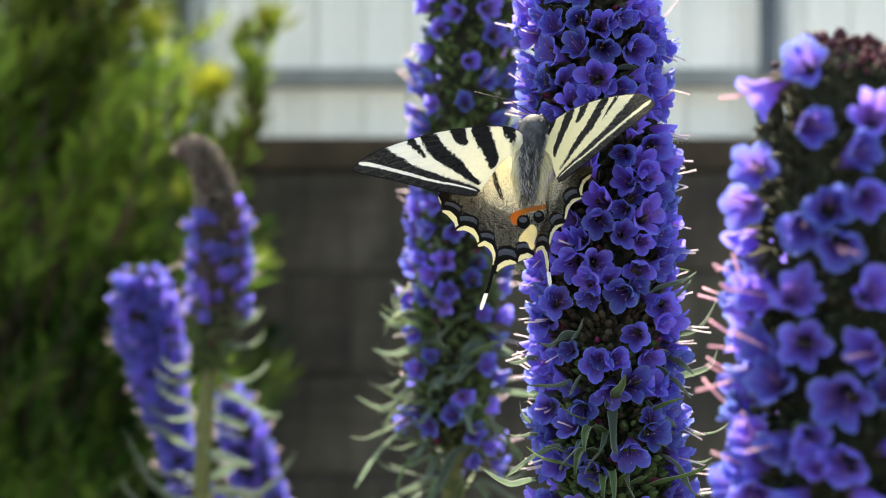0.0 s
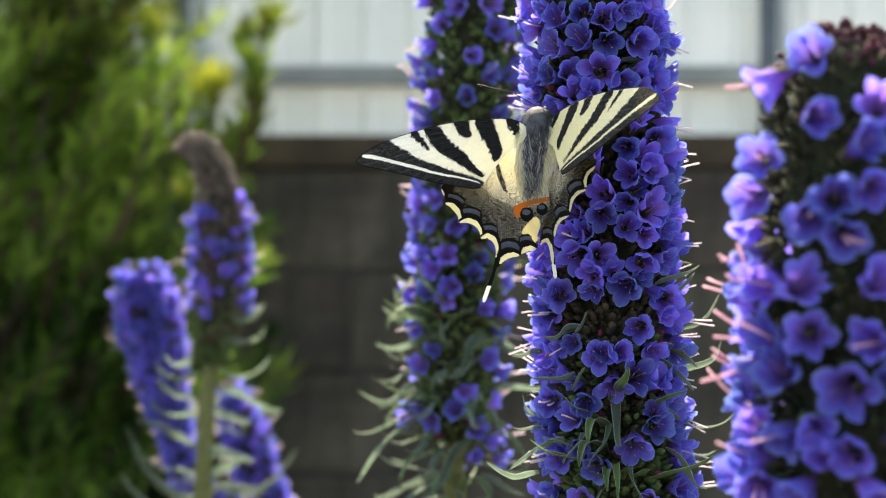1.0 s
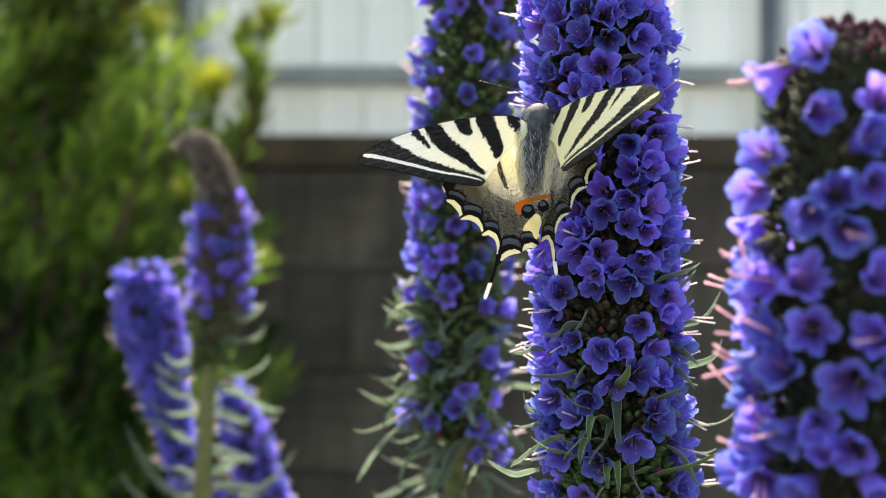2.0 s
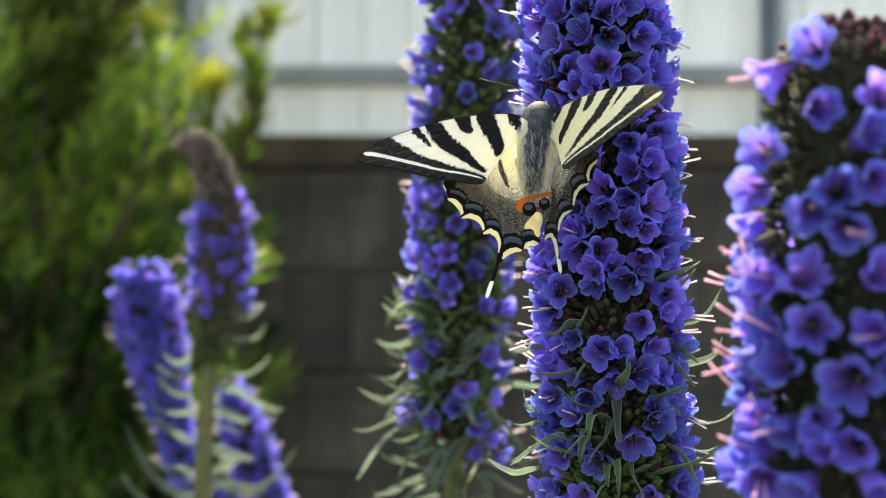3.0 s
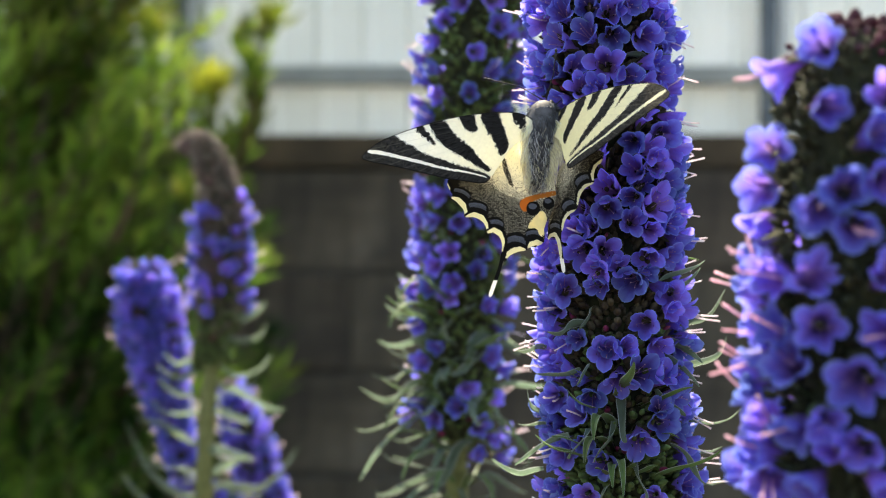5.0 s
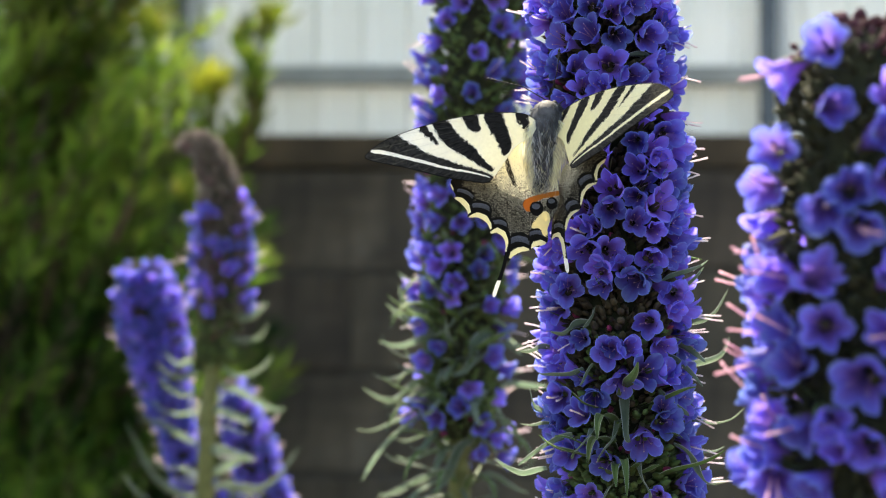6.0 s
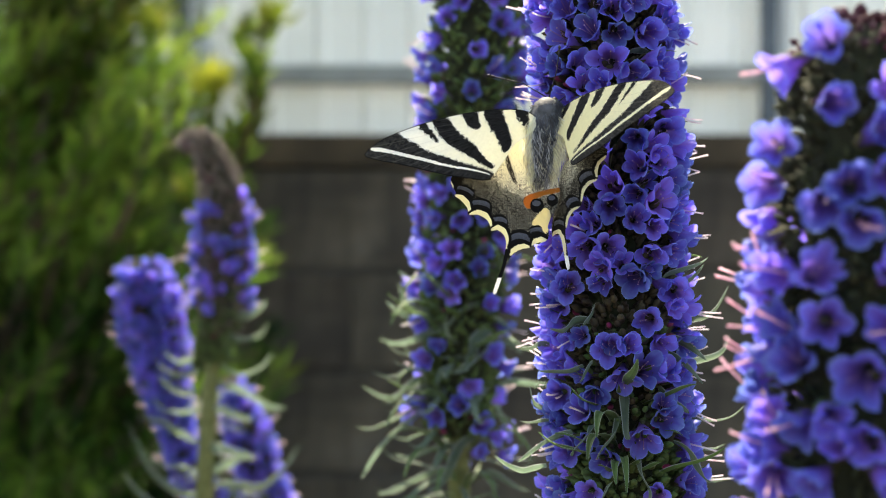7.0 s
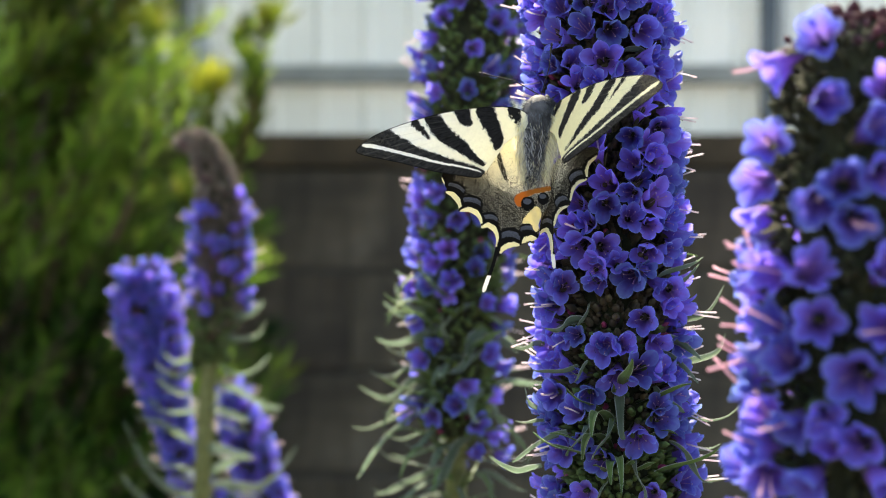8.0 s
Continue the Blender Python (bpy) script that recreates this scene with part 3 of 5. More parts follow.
front += posed(ax, [(-9, 9.4, -4, 12, 0.95), (80, 9, -30, 6, 0.9), (10, 6.7, -15, 6, 0.9), (49, 6.4, -23, 6, 1), (-24, 5.6, 9, 6, 0.85), (26, 4.5, -14, 0, 0.85), (-36, 4.3, 5, 6, 1.1), (80, 2.3, -37, 0, 0.9), (-68, 0.6, 21, 0, 0.9), (-12, -0.8, 4, 9, 1.05), (-31, -1, 1, 6, 1.1), (45, -1.9, -25, 6, 0.9), (22, -2.3, -16, 0, 1.1), (-2, -4.2, -5, 6, 0.75), (-20, -5.1, 6, 12, 0.85), (-80, -6.3, 31, 9, 1), (20, -6.3, -9, 0, 0.7), (6, -8.1, -11, -6, 1.15), (-19, -9.2, 5, -6, 1)])
front += posed(ax, [(-49, -9.9, 19, 6, 1.1), (80, -9.9, -30, 6, 0.9), (46, -11.3, -26, 0, 1), (-80, -14.2, 25, 6, 1), (45, -15.1, -23, -6, 0.9), (-67, -15.2, 26, 0, 0.9), (15, -18.1, -14, 0, 0.95), (-80, -19.9, 31, 6, 1), (-39, -22, 17, 0, 0.75), (80, -23.5, -37, 6, 0.9), (0, -23.7, -7, 12, 0.9), (29, -23.9, -17, 6, 0.85), (-16, -24.8, 3, 6, 1), (-71, -25.7, 34, 6, 1.05), (13, -29.9, -11, 6, 1.15), (-80, -30.7, 18, 0, 0.85), (47, -31.2, -22, 0, 1), (-7, -32.6, -5, -6, 1.05), (-30, -36.7, 14, 0, 1.1)])
front += posed(ax, [(49, -36.8, -24, 0, 1), (-67, -37.4, 31, 6, 1.1), (26, -38.3, -15, 12, 0.8), (28, -42.2, -17, 0, 1), (80, -42.2, -38, 0, 0.85), (-80, -43.6, 18, 6, 0.85), (8, -47, -11, -6, 1.1), (-37, -47.5, 20, 12, 0.8), (71, -49.6, -36, 6, 1), (-58, -50.7, 28, 6, 1), (-23, -52, 13, -6, 1.1), (-80, -52.2, 31, 0, 0.9), (57, -58.1, -31, 0, 1), (17, -60.1, -12, 6, 0.8), (-38, -60.4, 16, 6, 0.75), (-80, -61.5, 31, 6, 0.9)])
lo, mid, hi = foot(ax, 0.865), foot(ax, 1.015), foot(ax, 1.038)
fl = filled(40, lo + 0.045, mid, 0.0050, 2, front, (-58, 58), patch=0.44)
fl += filled(330, lo, mid, 0.0050, 3, front + fl, (58, 302))
fl += filled(46, mid, hi, 0.0062, 4, front + fl)
rb = random.Random(11)
br = [(rb.uniform(lo - 0.01, lo + 0.075), rb.uniform(-110, 110), rb.uniform(0.6, 1.0)) for _ in range(26)] + [(rb.uniform(lo - 0.005, lo + 0.050), rb.uniform(-48, 48), rb.uniform(1.1, 1.6)) for _ in range(20)] + [(rb.uniform(lo + 0.06, mid), rb.uniform(-110, 110), rb.uniform(0.5, 0.8)) for _ in range(12)]
blades = [(51.7, -9.5, 8, 65.2, -4.1, 4, 0.9), (50.1, -11.1, 9, 63.2, -6.6, 8, -0.6), (54.2, 16.4, 8, 61.4, 24.3, 6, -0.7), (58.8, -19.2, 4, 70.8, -12.5, 2, -1.4), (53.4, -24, 10, 63, -29.4, 12, 2.6), (60.6, -30.8, 2, 71.6, -23.6, 0, -1.2), (53.1, -26.6, 12, 61.7, -34.7, 14, 1.7), (61.6, -44.2, 2, 74.4, -42.2, 4, -0.4), (55.5, -48.9, 10, 65.2, -60, 14, 1.2), (50.8, -34.6, 13, 58.2, -42.9, 15, 1.4), (25, -25.1, 6, 17.3, -26.8, 6, 0.7), (30.1, -46.1, 12, 16.5, -54.1, 14, 2), (25.2, -44.5, 4, 17.8, -45.5, 2, 0.4)]
blades += [(24, -43, 0, 20.6, -37.8, -2, -0.4), (42.1, -34.4, 14, 42.8, -48.3, 22, 0), (41, -42.1, 14, 34.9, -52.7, 24, 0.9), (34.7, -43.9, 14, 29.1, -51.7, 22, 1.2), (45.8, -50.4, 14, 46.9, -61.4, 24, 0), (35.5, -14.4, 13, 32, -20.7, 17, 0), (34.1, -18.6, 13, 24.3, -22, 14, 0.9), (32.8, -29.7, 13, 21.9, -32.8, 10, 0.7), (34.7, -28.9, 14, 31.1, -34, 18, 0.6), (43.9, 47.3, 13, 53.4, 46.7, 10, 0.7), (24.3, -55.5, 6, 11.1, -55, 6, -0.3), (63.5, -58.9, 2, 73.3, -60.4, 0, 0), (59.9, -51.7, 2, 70.4, -52, 0, 0.3)]
blades += [(39.6, -58, 14, 34.7, -62.2, 20, 0)]
lv = [(rb.uniform(0.15, lo - 0.02), rb.uniform(-180, 180), rb.uniform(1.0, 2.2)) for _ in range(45)]
tall = spike("tall upright spike of violet-blue funnel flowers, butterfly on it", pts, fl, shape([(lo - 0.03, 0.0134), (mid, 0.0130), (hi + 0.01, 0.005)]), (lo - 0.02, hi + 0.006), 6600, br, lv, size=0.84, seed=5, bud=0.70, green=foot(ax, 0.915), wild=1.35, posed_rows=front, blades=blades, mouth=0.0180, blade_width=0.0025)

# the near spike at the edge
pts = [(0.052, 0.262, 0.0), (0.062, 0.222, 0.70), (0.0688, 0.205, 0.911), (0.0692, 0.205, 0.974), (0.0706, 0.206, 0.9868)]
ax = Axis(pts)
front = posed(ax, [(-39, 32.4, 13, 17, 1), (-67, 27.7, 6, 6, 1.05), (-6, 23.9, -2, 6, 1), (-33, 22.1, 3, 6, 1), (-11, 17.9, -2, 6, 1), (-69, 16.3, 13, 12, 1), (-10, 10.5, 1, 0, 1), (-80, 9.9, 17, 6, 1.05), (-27, 9.3, 3, 6, 0.95), (-40, 5.8, 5, 6, 1.05), (-22, 3.1, 3, -3, 1.1), (-8, -3.4, 0, 6, 1), (-43, -3.9, 7, 6, 1), (-69, -4.5, 14, 6, 1.1), (-40, -12.3, 9, 6, 1), (-66, -12.8, 17, 12, 1.05), (-11, -12.9, -2, 6, 1), (-57, -18, 14, 6, 1.1), (-80, -18.6, 10, 0, 0.95)])
front += posed(ax, [(-22, -20.8, 3, 0, 1.15), (-70, -27.7, 20, 6, 1.05), (-53, -29.2, 16, 6, 1), (-18, -30.4, 2, 0, 1.1), (-32, -30.7, 3, 6, 1), (-80, -33.6, 10, 0, 1), (-6, -36.7, -2, 0, 1), (-43, -37.7, 12, 0, 1), (-66, -38, 17, 6, 1.05)])
lo, mid, hi = foot(ax, 0.885), foot(ax, 0.960), ax.length
fl = filled(12, lo, foot(ax, 0.945), 0.0065, 7, front, (-95, -45))
fl += filled(150, lo, mid, 0.0056, 6, front + fl, (22, 275))
fl += filled(9, lo, foot(ax, 0.950), 0.0062, 9, front + fl, (-48, 14))
br = [(rb.uniform(lo - 0.01, mid), rb.uniform(-120, 120), rb.uniform(0.5, 0.8)) for _ in range(16)]
lv = [(rb.uniform(0.2, lo - 0.02), rb.uniform(-180, 180), rb.uniform(1.0, 2.2)) for _ in range(40)]
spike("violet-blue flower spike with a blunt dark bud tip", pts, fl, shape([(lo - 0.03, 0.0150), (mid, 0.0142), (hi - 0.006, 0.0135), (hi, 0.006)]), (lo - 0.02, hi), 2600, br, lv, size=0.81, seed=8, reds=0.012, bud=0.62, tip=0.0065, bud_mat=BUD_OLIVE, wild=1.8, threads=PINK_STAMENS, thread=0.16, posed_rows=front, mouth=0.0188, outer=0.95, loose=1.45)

# the spike behind, leafy below
pts = [(0.03, 0.50, 0.0), (0.012, 0.47, 0.70), (0.0044, 0.457, 0.857), (0.0065, 0.455, 0.948), (0.0116, 0.455, 1.043), (0.0132, 0.455, 1.095)]
ax = Axis(pts)
front = posed(ax, [(19, 89.7, -3, 6, 1), (-21, 88.7, 3, 6, 1), (-39, 83.1, 6, 6, 1), (27, 80.7, -4, 6, 1), (-65, 76, 10, 6, 1), (1, 70.8, 0, 6, 1), (48, 65, -8, 6, 1), (23, 64.3, -4, 6, 1), (-3, 56, 0, 6, 1), (-44, 55.6, 7, 6, 1), (39, 50.4, -6, 6, 1), (-61, 48.9, 10, 6, 1), (-13, 21.5, 2, 6, 1), (-38, 19.6, 6, 6, 1), (21, 11.4, -3, 6, 1), (-44, 10.5, 7, 6, 1), (-8, 9.3, 1, 6, 1), (46, 4.3, -7, 6, 1), (-51, 0.2, 8, 6, 1)])
front += posed(ax, [(-17, -0.8, 3, 6, 1), (23, -1.8, -4, 6, 1), (-35, -5.9, 6, 6, 1), (16, -7.9, -3, 6, 1), (-11, -12, 2, 6, 1), (-41, -14.1, 7, 6, 1), (-16, -17.1, 3, 6, 1), (32, -20.2, -5, 6, 1), (80, -21.8, -13, 6, 1), (-59, -27.7, 9, 6, 1), (64, -29.9, -10, 6, 1)])
front += posed(ax, [(-27, -35.4, 4, 6, 1), (39, -39, -6, 6, 1), (-46, -40.8, 7, 6, 1), (80, -44.9, -13, 6, 1), (12, -50.4, -2, 6, 1), (-1, -56.5, 0, 6, 1), (-60, -57.7, 10, 6, 1), (-28, -61.2, 5, 6, 1), (-80, -61.7, 13, 6, 1), (26, -63.8, -4, 6, 1), (51, -68.7, -8, 6, 1), (80, -69, -13, 6, 1), (24, -73.9, -4, 6, 1), (80, -77.8, -13, 6, 1)])
lo, mid, hi = foot(ax, 0.862), foot(ax, 0.93), foot(ax, 1.09)
fl = filled(90, mid, hi, 0.0062, 9, front, (75, 285))
fl += filled(20, mid, hi, 0.0068, 13, front + fl, (-75, 75), patch=0.45)
fl += filled(14, lo, mid, 0.0064, 10, front + fl, (105, 255), patch=0.5)
br = [(rb.uniform(lo - 0.01, mid + 0.05), rb.uniform(-180, 180), rb.uniform(0.8, 1.2)) for _ in range(24)] + [(rb.uniform(lo - 0.03, mid + 0.02), rb.choice((-1, -1, 1)) * rb.uniform(15, 60), rb.uniform(1.2, 1.7)) for _ in range(24)]
lv = [(rb.uniform(lo - 0.03, mid), rb.uniform(60, 300), rb.uniform(0.7, 1.0)) for _ in range(16)] + [(rb.uniform(lo - 0.03, mid - 0.004), rb.uniform(-80, 80), rb.uniform(0.65, 0.95)) for _ in range(26)] + [(rb.uniform(0.2, lo - 0.05), rb.uniform(-180, 180), rb.uniform(1.2, 2.2)) for _ in range(40)]
blades = [(-1.9, -22.9, 2, -18.2, -17, 4, -2.5), (0.2, -24.8, 6, -22.6, -21.8, 8, -3), (3.3, -30, 6, -25.3, -37.6, 8, 1.7), (11.5, -21.4, 12, -9, -35.5, 16, 2.5), (-2.9, -47.7, 2, -31.8, -54.9, 4, -2.1), (-4, -52.1, 4, -24.8, -61.3, 6, 2.1), (1.3, -52.1, 4, -33.8, -72.7, 6, 3), (3.3, -44.4, 8, -31.3, -90.3, 12, 6.3), (15.6, -30.6, 12, 1.2, -48.5, 18, 2.1), (17.7, -32.7, 12, 8.3, -45.4, 18, 1.3), (13.6, -51.2, 12, 6.3, -61.7, 18, 0.8), (3.4, -75.2, 4, -19.5, -80.7, 8, 4.2), (1.3, -83.2, 6, -25.7, -95.3, 8, 5.3)]
blades += [(9.5, -70, 10, -7.9, -91.5, 16, 2.1), (15.8, -35.1, 8, 27.1, -41.1, 10, 3.2), (17.7, -57.4, 12, 21.5, -70.8, 18, 2.1), (20, -51.9, 6, 36.9, -52.1, 4, 2.1), (13.7, -82.8, 8, 30.2, -92.8, 10, 3), (11.6, -24.7, 8, 24, -32.8, 10, 2.5), (4.5, -12.6, -4, -19, -12.6, -4, -0.8), (1.3, -48.4, 0, -17.7, -38.7, 2, -1.3), (11.6, -41.3, 8, -2.9, -42.8, 14, 2.5)]
spike("violet-blue flower spike with curling silvery leaves on its stem", pts, fl, shape([(lo - 0.03, 0.0095), (mid, 0.0140), (hi, 0.0158)]), (mid - 0.05, hi + 0.003), 3000, br, lv, size=0.90, seed=12, bud=0.8, stem_rad=0.0055, posed_rows=front, blades=blades, mouth=0.0188, blade_width=0.0042, green=hi)

# the bent young spike farther off
pts = [(-0.14, 0.72, 0.0), (-0.138, 0.70, 0.70), (-0.1365, 0.69, 0.8094), (-0.1325, 0.69, 0.883), (-0.1268, 0.69, 0.920), (-0.1260, 0.69, 0.957), (-0.1268, 0.69, 0.979), (-0.1304, 0.69, 0.993), (-0.1345, 0.69, 1.0045), (-0.1395, 0.69, 1.0105), (-0.1450, 0.69, 1.0100), (-0.1488, 0.69, 1.0055)]
ax = Axis(pts)
lo, mid, hi = foot(ax, 0.916), foot(ax, 0.978), ax.length
fl = scatter(84, lo, mid, 0.0052, 15, patch=0.45)
lv = [(rb.uniform(foot(ax, 0.775), foot(ax, 0.905)), rb.uniform(100, 260), rb.uniform(0.7, 1.0)) for _ in range(14)] + [(rb.uniform(0.2, 0.7), rb.uniform(-180, 180), rb.uniform(1.2, 2.2)) for _ in range(30)]
blades = [(-139.8, -68.2, 4, -162.1, -65.5, 8, -4.5), (-140.6, -63.7, 0, -158.9, -60.8, 4, -2.6), (-141.4, -82.5, 4, -161.6, -74.3, 6, -1.9), (-139.8, -111.1, 4, -172.2, -98.5, 8, 5.8), (-139.8, -127.1, 4, -179.7, -105.1, 6, -3.2), (-139.4, -139.4, 6, -173.8, -116.8, 8, -3.8), (-141.4, -144.6, 4, -180.7, -129.9, 6, -6.4), (-127.1, -65.9, 4, -97.2, -64.8, 6, -3.8), (-126.7, -77.5, 6, -89.9, -94.7, 8, 3.8), (-130.3, -92, 4, -107.3, -99.4, 8, 3.2), (-130.3, -133.4, 4, -81.5, -115, 4, -9.6), (-131.5, -114, 6, -105.4, -120.3, 10, 3.2), (-123.9, -52.2, 4, -99.4, -44.3, 4, -2.6)]
blades += [(-122.3, -39.5, 4, -100.9, -33.2, 2, -1.9), (-129.5, -126.3, 8, -108.3, -117.7, 12, 2.6), (-138.6, -92.3, 2, -165.8, -87.5, 2, -2.6)]
br = [(rb.uniform(foot(ax, 0.88), lo), rb.uniform(-180, 180), rb.uniform(0.5, 0.9)) for _ in range(14)]
spike("young flower spike with a bent brown bud tip, few flowers open", pts, fl, shape([(foot(ax, 0.88), 0.008), (lo, 0.0128), (mid, 0.0120), (mid + 0.008, 0.0098), (hi - 0.026, 0.0084), (hi - 0.012, 0.0048), (hi - 0.004, 0.0030), (hi, 0.0016)]), (foot(ax, 0.885), hi), 2300, br, lv, size=0.74, bud_mat=BUD_GREY, seed=16, stem_rad=0.0066, bud=0.75, green=lo - 0.004, fuzz=(mid + 0.006, 420), blades=blades, blade_width=0.0062)

# the slanting spike beside it
pts = [(-0.10, 0.82, 0.0), (-0.131, 0.76, 0.71), (-0.1549, 0.742, 0.8070), (-0.1685, 0.735, 0.8616), (-0.1775, 0.735, 0.9094), (-0.1856, 0.735, 0.9416)]
ax = Axis(pts)
lo, hi = foot(ax, 0.795), ax.length
fl = scatter(330, lo, hi - 0.001, 0.0050, 18)
fl += filled(46, foot(ax, 0.85), hi - 0.004, 0.0040, 23, fl, (-32, 32))
lv = [(rb.uniform(0.2, lo), rb.uniform(-180, 180), rb.uniform(1.0, 1.8)) for _ in range(30)]
spike("slanting purple-blue flower spike in full bloom", pts, fl, shape([(lo, 0.002), (foot(ax, 0.850), 0.0055), (foot(ax, 0.885), 0.0125), (foot(ax, 0.903), 0.0150), (hi - 0.010, 0.0132), (hi, 0.006)]), (lo - 0.02, hi), 700, [], lv, seed=19)

# the low spike on the other side of the young one
pts = [(-0.09, 0.83, 0.0), (-0.105, 0.80, 0.69), (-0.1155, 0.779, 0.7887), (-0.1270, 0.773, 0.8355), (-0.1363, 0.773, 0.8654)]
ax = Axis(pts)
lo, hi = foot(ax, 0.755), ax.length
fl = scatter(220, lo, hi - 0.003, 0.0050, 21)
lv = [(rb.uniform(0.2, lo), rb.uniform(-180, 180), rb.uniform(1.0, 1.8)) for _ in range(30)]
spike("low purple-blue flower spike in full bloom", pts, fl, shape([(lo, 0.0110), (hi - 0.03, 0.0082), (hi, 0.003)]), (lo - 0.02, hi), 700, [], lv, seed=22)

# ---- evergreen shrub by the wall ----
def bush_leaf_material():
    m = Mat("shrub_leaf", rough=0.55, spec=0.18)
    # random leaves near-black: the shrub's deep inner shade is put into their colour
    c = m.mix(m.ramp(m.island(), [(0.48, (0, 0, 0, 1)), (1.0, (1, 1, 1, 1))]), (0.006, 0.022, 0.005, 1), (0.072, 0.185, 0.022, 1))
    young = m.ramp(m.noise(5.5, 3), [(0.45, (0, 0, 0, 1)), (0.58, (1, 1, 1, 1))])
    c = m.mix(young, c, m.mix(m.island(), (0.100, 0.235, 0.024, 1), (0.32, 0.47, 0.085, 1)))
    y = m.attr("along").outputs["Fac"]
    c = m.mix(y, c, (0.58, 0.60, 0.08, 1))
    m.color(c)
    return m.thin(c, 0.40).m


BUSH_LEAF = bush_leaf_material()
BARK = plain_material("bark", (0.05, 0.03, 0.02, 1), (0.13, 0.09, 0.06, 1), 60, rough=0.9)


def shrub():
    r = random.Random(31)
    ob = new("evergreen_shrub")
    ob.location = (-0.78, 1.95, 0)
    tagged(ob, "dense evergreen shrub with narrow leaves and yellow-tipped shoots", "shrub")
    leaves, wood = Build(), Build()

    def leaf(p, d, length, width, yellow):
        d = d.normalized()
        s = d.cross(Vector((r.uniform(-1, 1), r.uniform(-1, 1), r.uniform(-1, 1)))).normalized()
        n = s.cross(d)
        a, b, c = p + d * length * 0.45, p + d * length, n * width * 0.25
        leaves.add([p, a + s * width * 0.5 + c, b, a - s * width * 0.5 + c, a - c * 0.3], [(0, 1, 4), (1, 2, 4), (2, 3, 4), (3, 0, 4)], 0, [yellow] * 5)

    def shoot(foot_at, tip, yellow, leaves_n, long):
        lean = Vector((r.uniform(-0.04, 0.04), r.uniform(-0.04, 0.04), 0))
        line = [foot_at.lerp(tip, t) + lean * math.sin(math.pi * t) for t in (0, 0.25, 0.5, 0.75, 1)]
        wood.tube(line, [0.006, 0.005, 0.004, 0.003, 0.002], 5)
        for k in range(leaves_n):
            t = 0.15 + 0.85 * (k + r.random()) / leaves_n
            p = foot_at.lerp(tip, t) + lean * math.sin(math.pi * t)
            ax = (tip - foot_at).normalized()
            o = ax.orthogonal().normalized()
            o.rotate(Matrix.Rotation(k * 2.4 + r.uniform(-0.4, 0.4), 3, ax))
            up = 0.9 + 1.1 * t
            # yellower with height: the sunlit look of the crown is put into leaf colour
            y = yellow * max(0.0, (t - 0.86) / 0.14) + 0.22 * r.random() * min(1.0, max(0.0, (p.z - 0.95) / 0.4))
            leaf(p, o * r.uniform(0.8, 1.6) + ax * up, long * r.uniform(0.7, 1.2) * (1 - 0.25 * t), 0.0105, y)

    centre = Vector((0, 0, 0.2))
    for i in range(620):
        a, zz = r.uniform(0, 6.283), r.uniform(0.12, 1.95) if i < 470 else r.uniform(0.3, 1.0)
        reach = 0.52 * math.sqrt(max(0.05, 1 - ((zz - 0.8) / 1.3) ** 2)) * r.uniform(0.4, 1.0)
        tip = Vector((math.cos(a) * reach, math.sin(a) * reach * 0.85, zz))
        if zz > 1.08 and tip.x > 0.42:
            tip.x = r.uniform(0.20, 0.42)
        back = tip + Vector((-tip.x * 0.45, -tip.y * 0.45, -r.uniform(0.22, 0.34)))
        back.z = max(back.z, 0.02)
        shoot(back, tip, 0.0 if r.random() < 0.7 else r.uniform(0.1, 0.35), 46, 0.078)
    for i in range(9):
        a = r.uniform(0, 6.283)
        limb = Build()
        limb.tube([centre * 0, Vector((math.cos(a) * 0.1, math.sin(a) * 0.1, 0.4)), Vector((math.cos(a) * 0.25, math.sin(a) * 0.22, 1.2))], [0.022, 0.015, 0.008], 7)
        part("branch", limb.mesh("branch", [BARK]), ob, "brown woody branch" if i == 0 else "")
    base = Vector(ob.location)
    for tip, y, n in (((-0.325, 1.70, 1.172), 0.80, 100), ((-0.250, 1.75, 1.275), 0.26, 40), ((-0.41, 1.72, 1.26), 0.36, 40), ((-0.335, 1.60, 1.012), 0.34, 22)):
        t = Vector(tip) - base
        shoot(t + Vector((-0.06, 0.03, -0.30)), t, y * 0.3, 60, 0.052)
        for k in range(n):
            d = Vector((r.gauss(0, 0.42), r.gauss(0, 0.42), r.uniform(0.6, 1.2)))
            leaf(t - Vector((0, 0, 0.012)) + d * 0.008, d, r.uniform(0.030, 0.058), 0.0055, y * r.uniform(0.7, 1.0))
    for foot_at, tip in (((-0.30, 1.78, 1.08), (-0.285, 1.72, 1.225)), ((-0.285, 1.72, 1.225), (-0.252, 1.75, 1.272)), ((-0.36, 1.80, 1.00), (-0.295, 1.70, 1.115))):
        shoot(Vector(foot_at) - base, Vector(tip) - base, 0.0, 44, 0.050)
    part("twig_mass", wood.mesh("twigs", [BARK]), ob, "thin brown twigs", kind="stuff")
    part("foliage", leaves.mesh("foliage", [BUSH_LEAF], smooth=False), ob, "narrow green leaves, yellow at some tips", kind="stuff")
    return ob


shrub()

# ---- butterfly ----
def wing_material():
    m = Mat("wing_scales", rough=0.75, spec=0.12)
    c = m.attr("pattern").outputs["Color"]
    c = m.mix(0.12, c, m.ramp(m.noise(1400, 3), [(0.3, (0.4, 0.4, 0.4, 1)), (0.7, (1, 1, 1, 1))]), "MULTIPLY")
    m.color(c)
    m.bump(m.noise(1500, 2), 0.25, 0.0002)
    return m.thin(c, 0.42).m


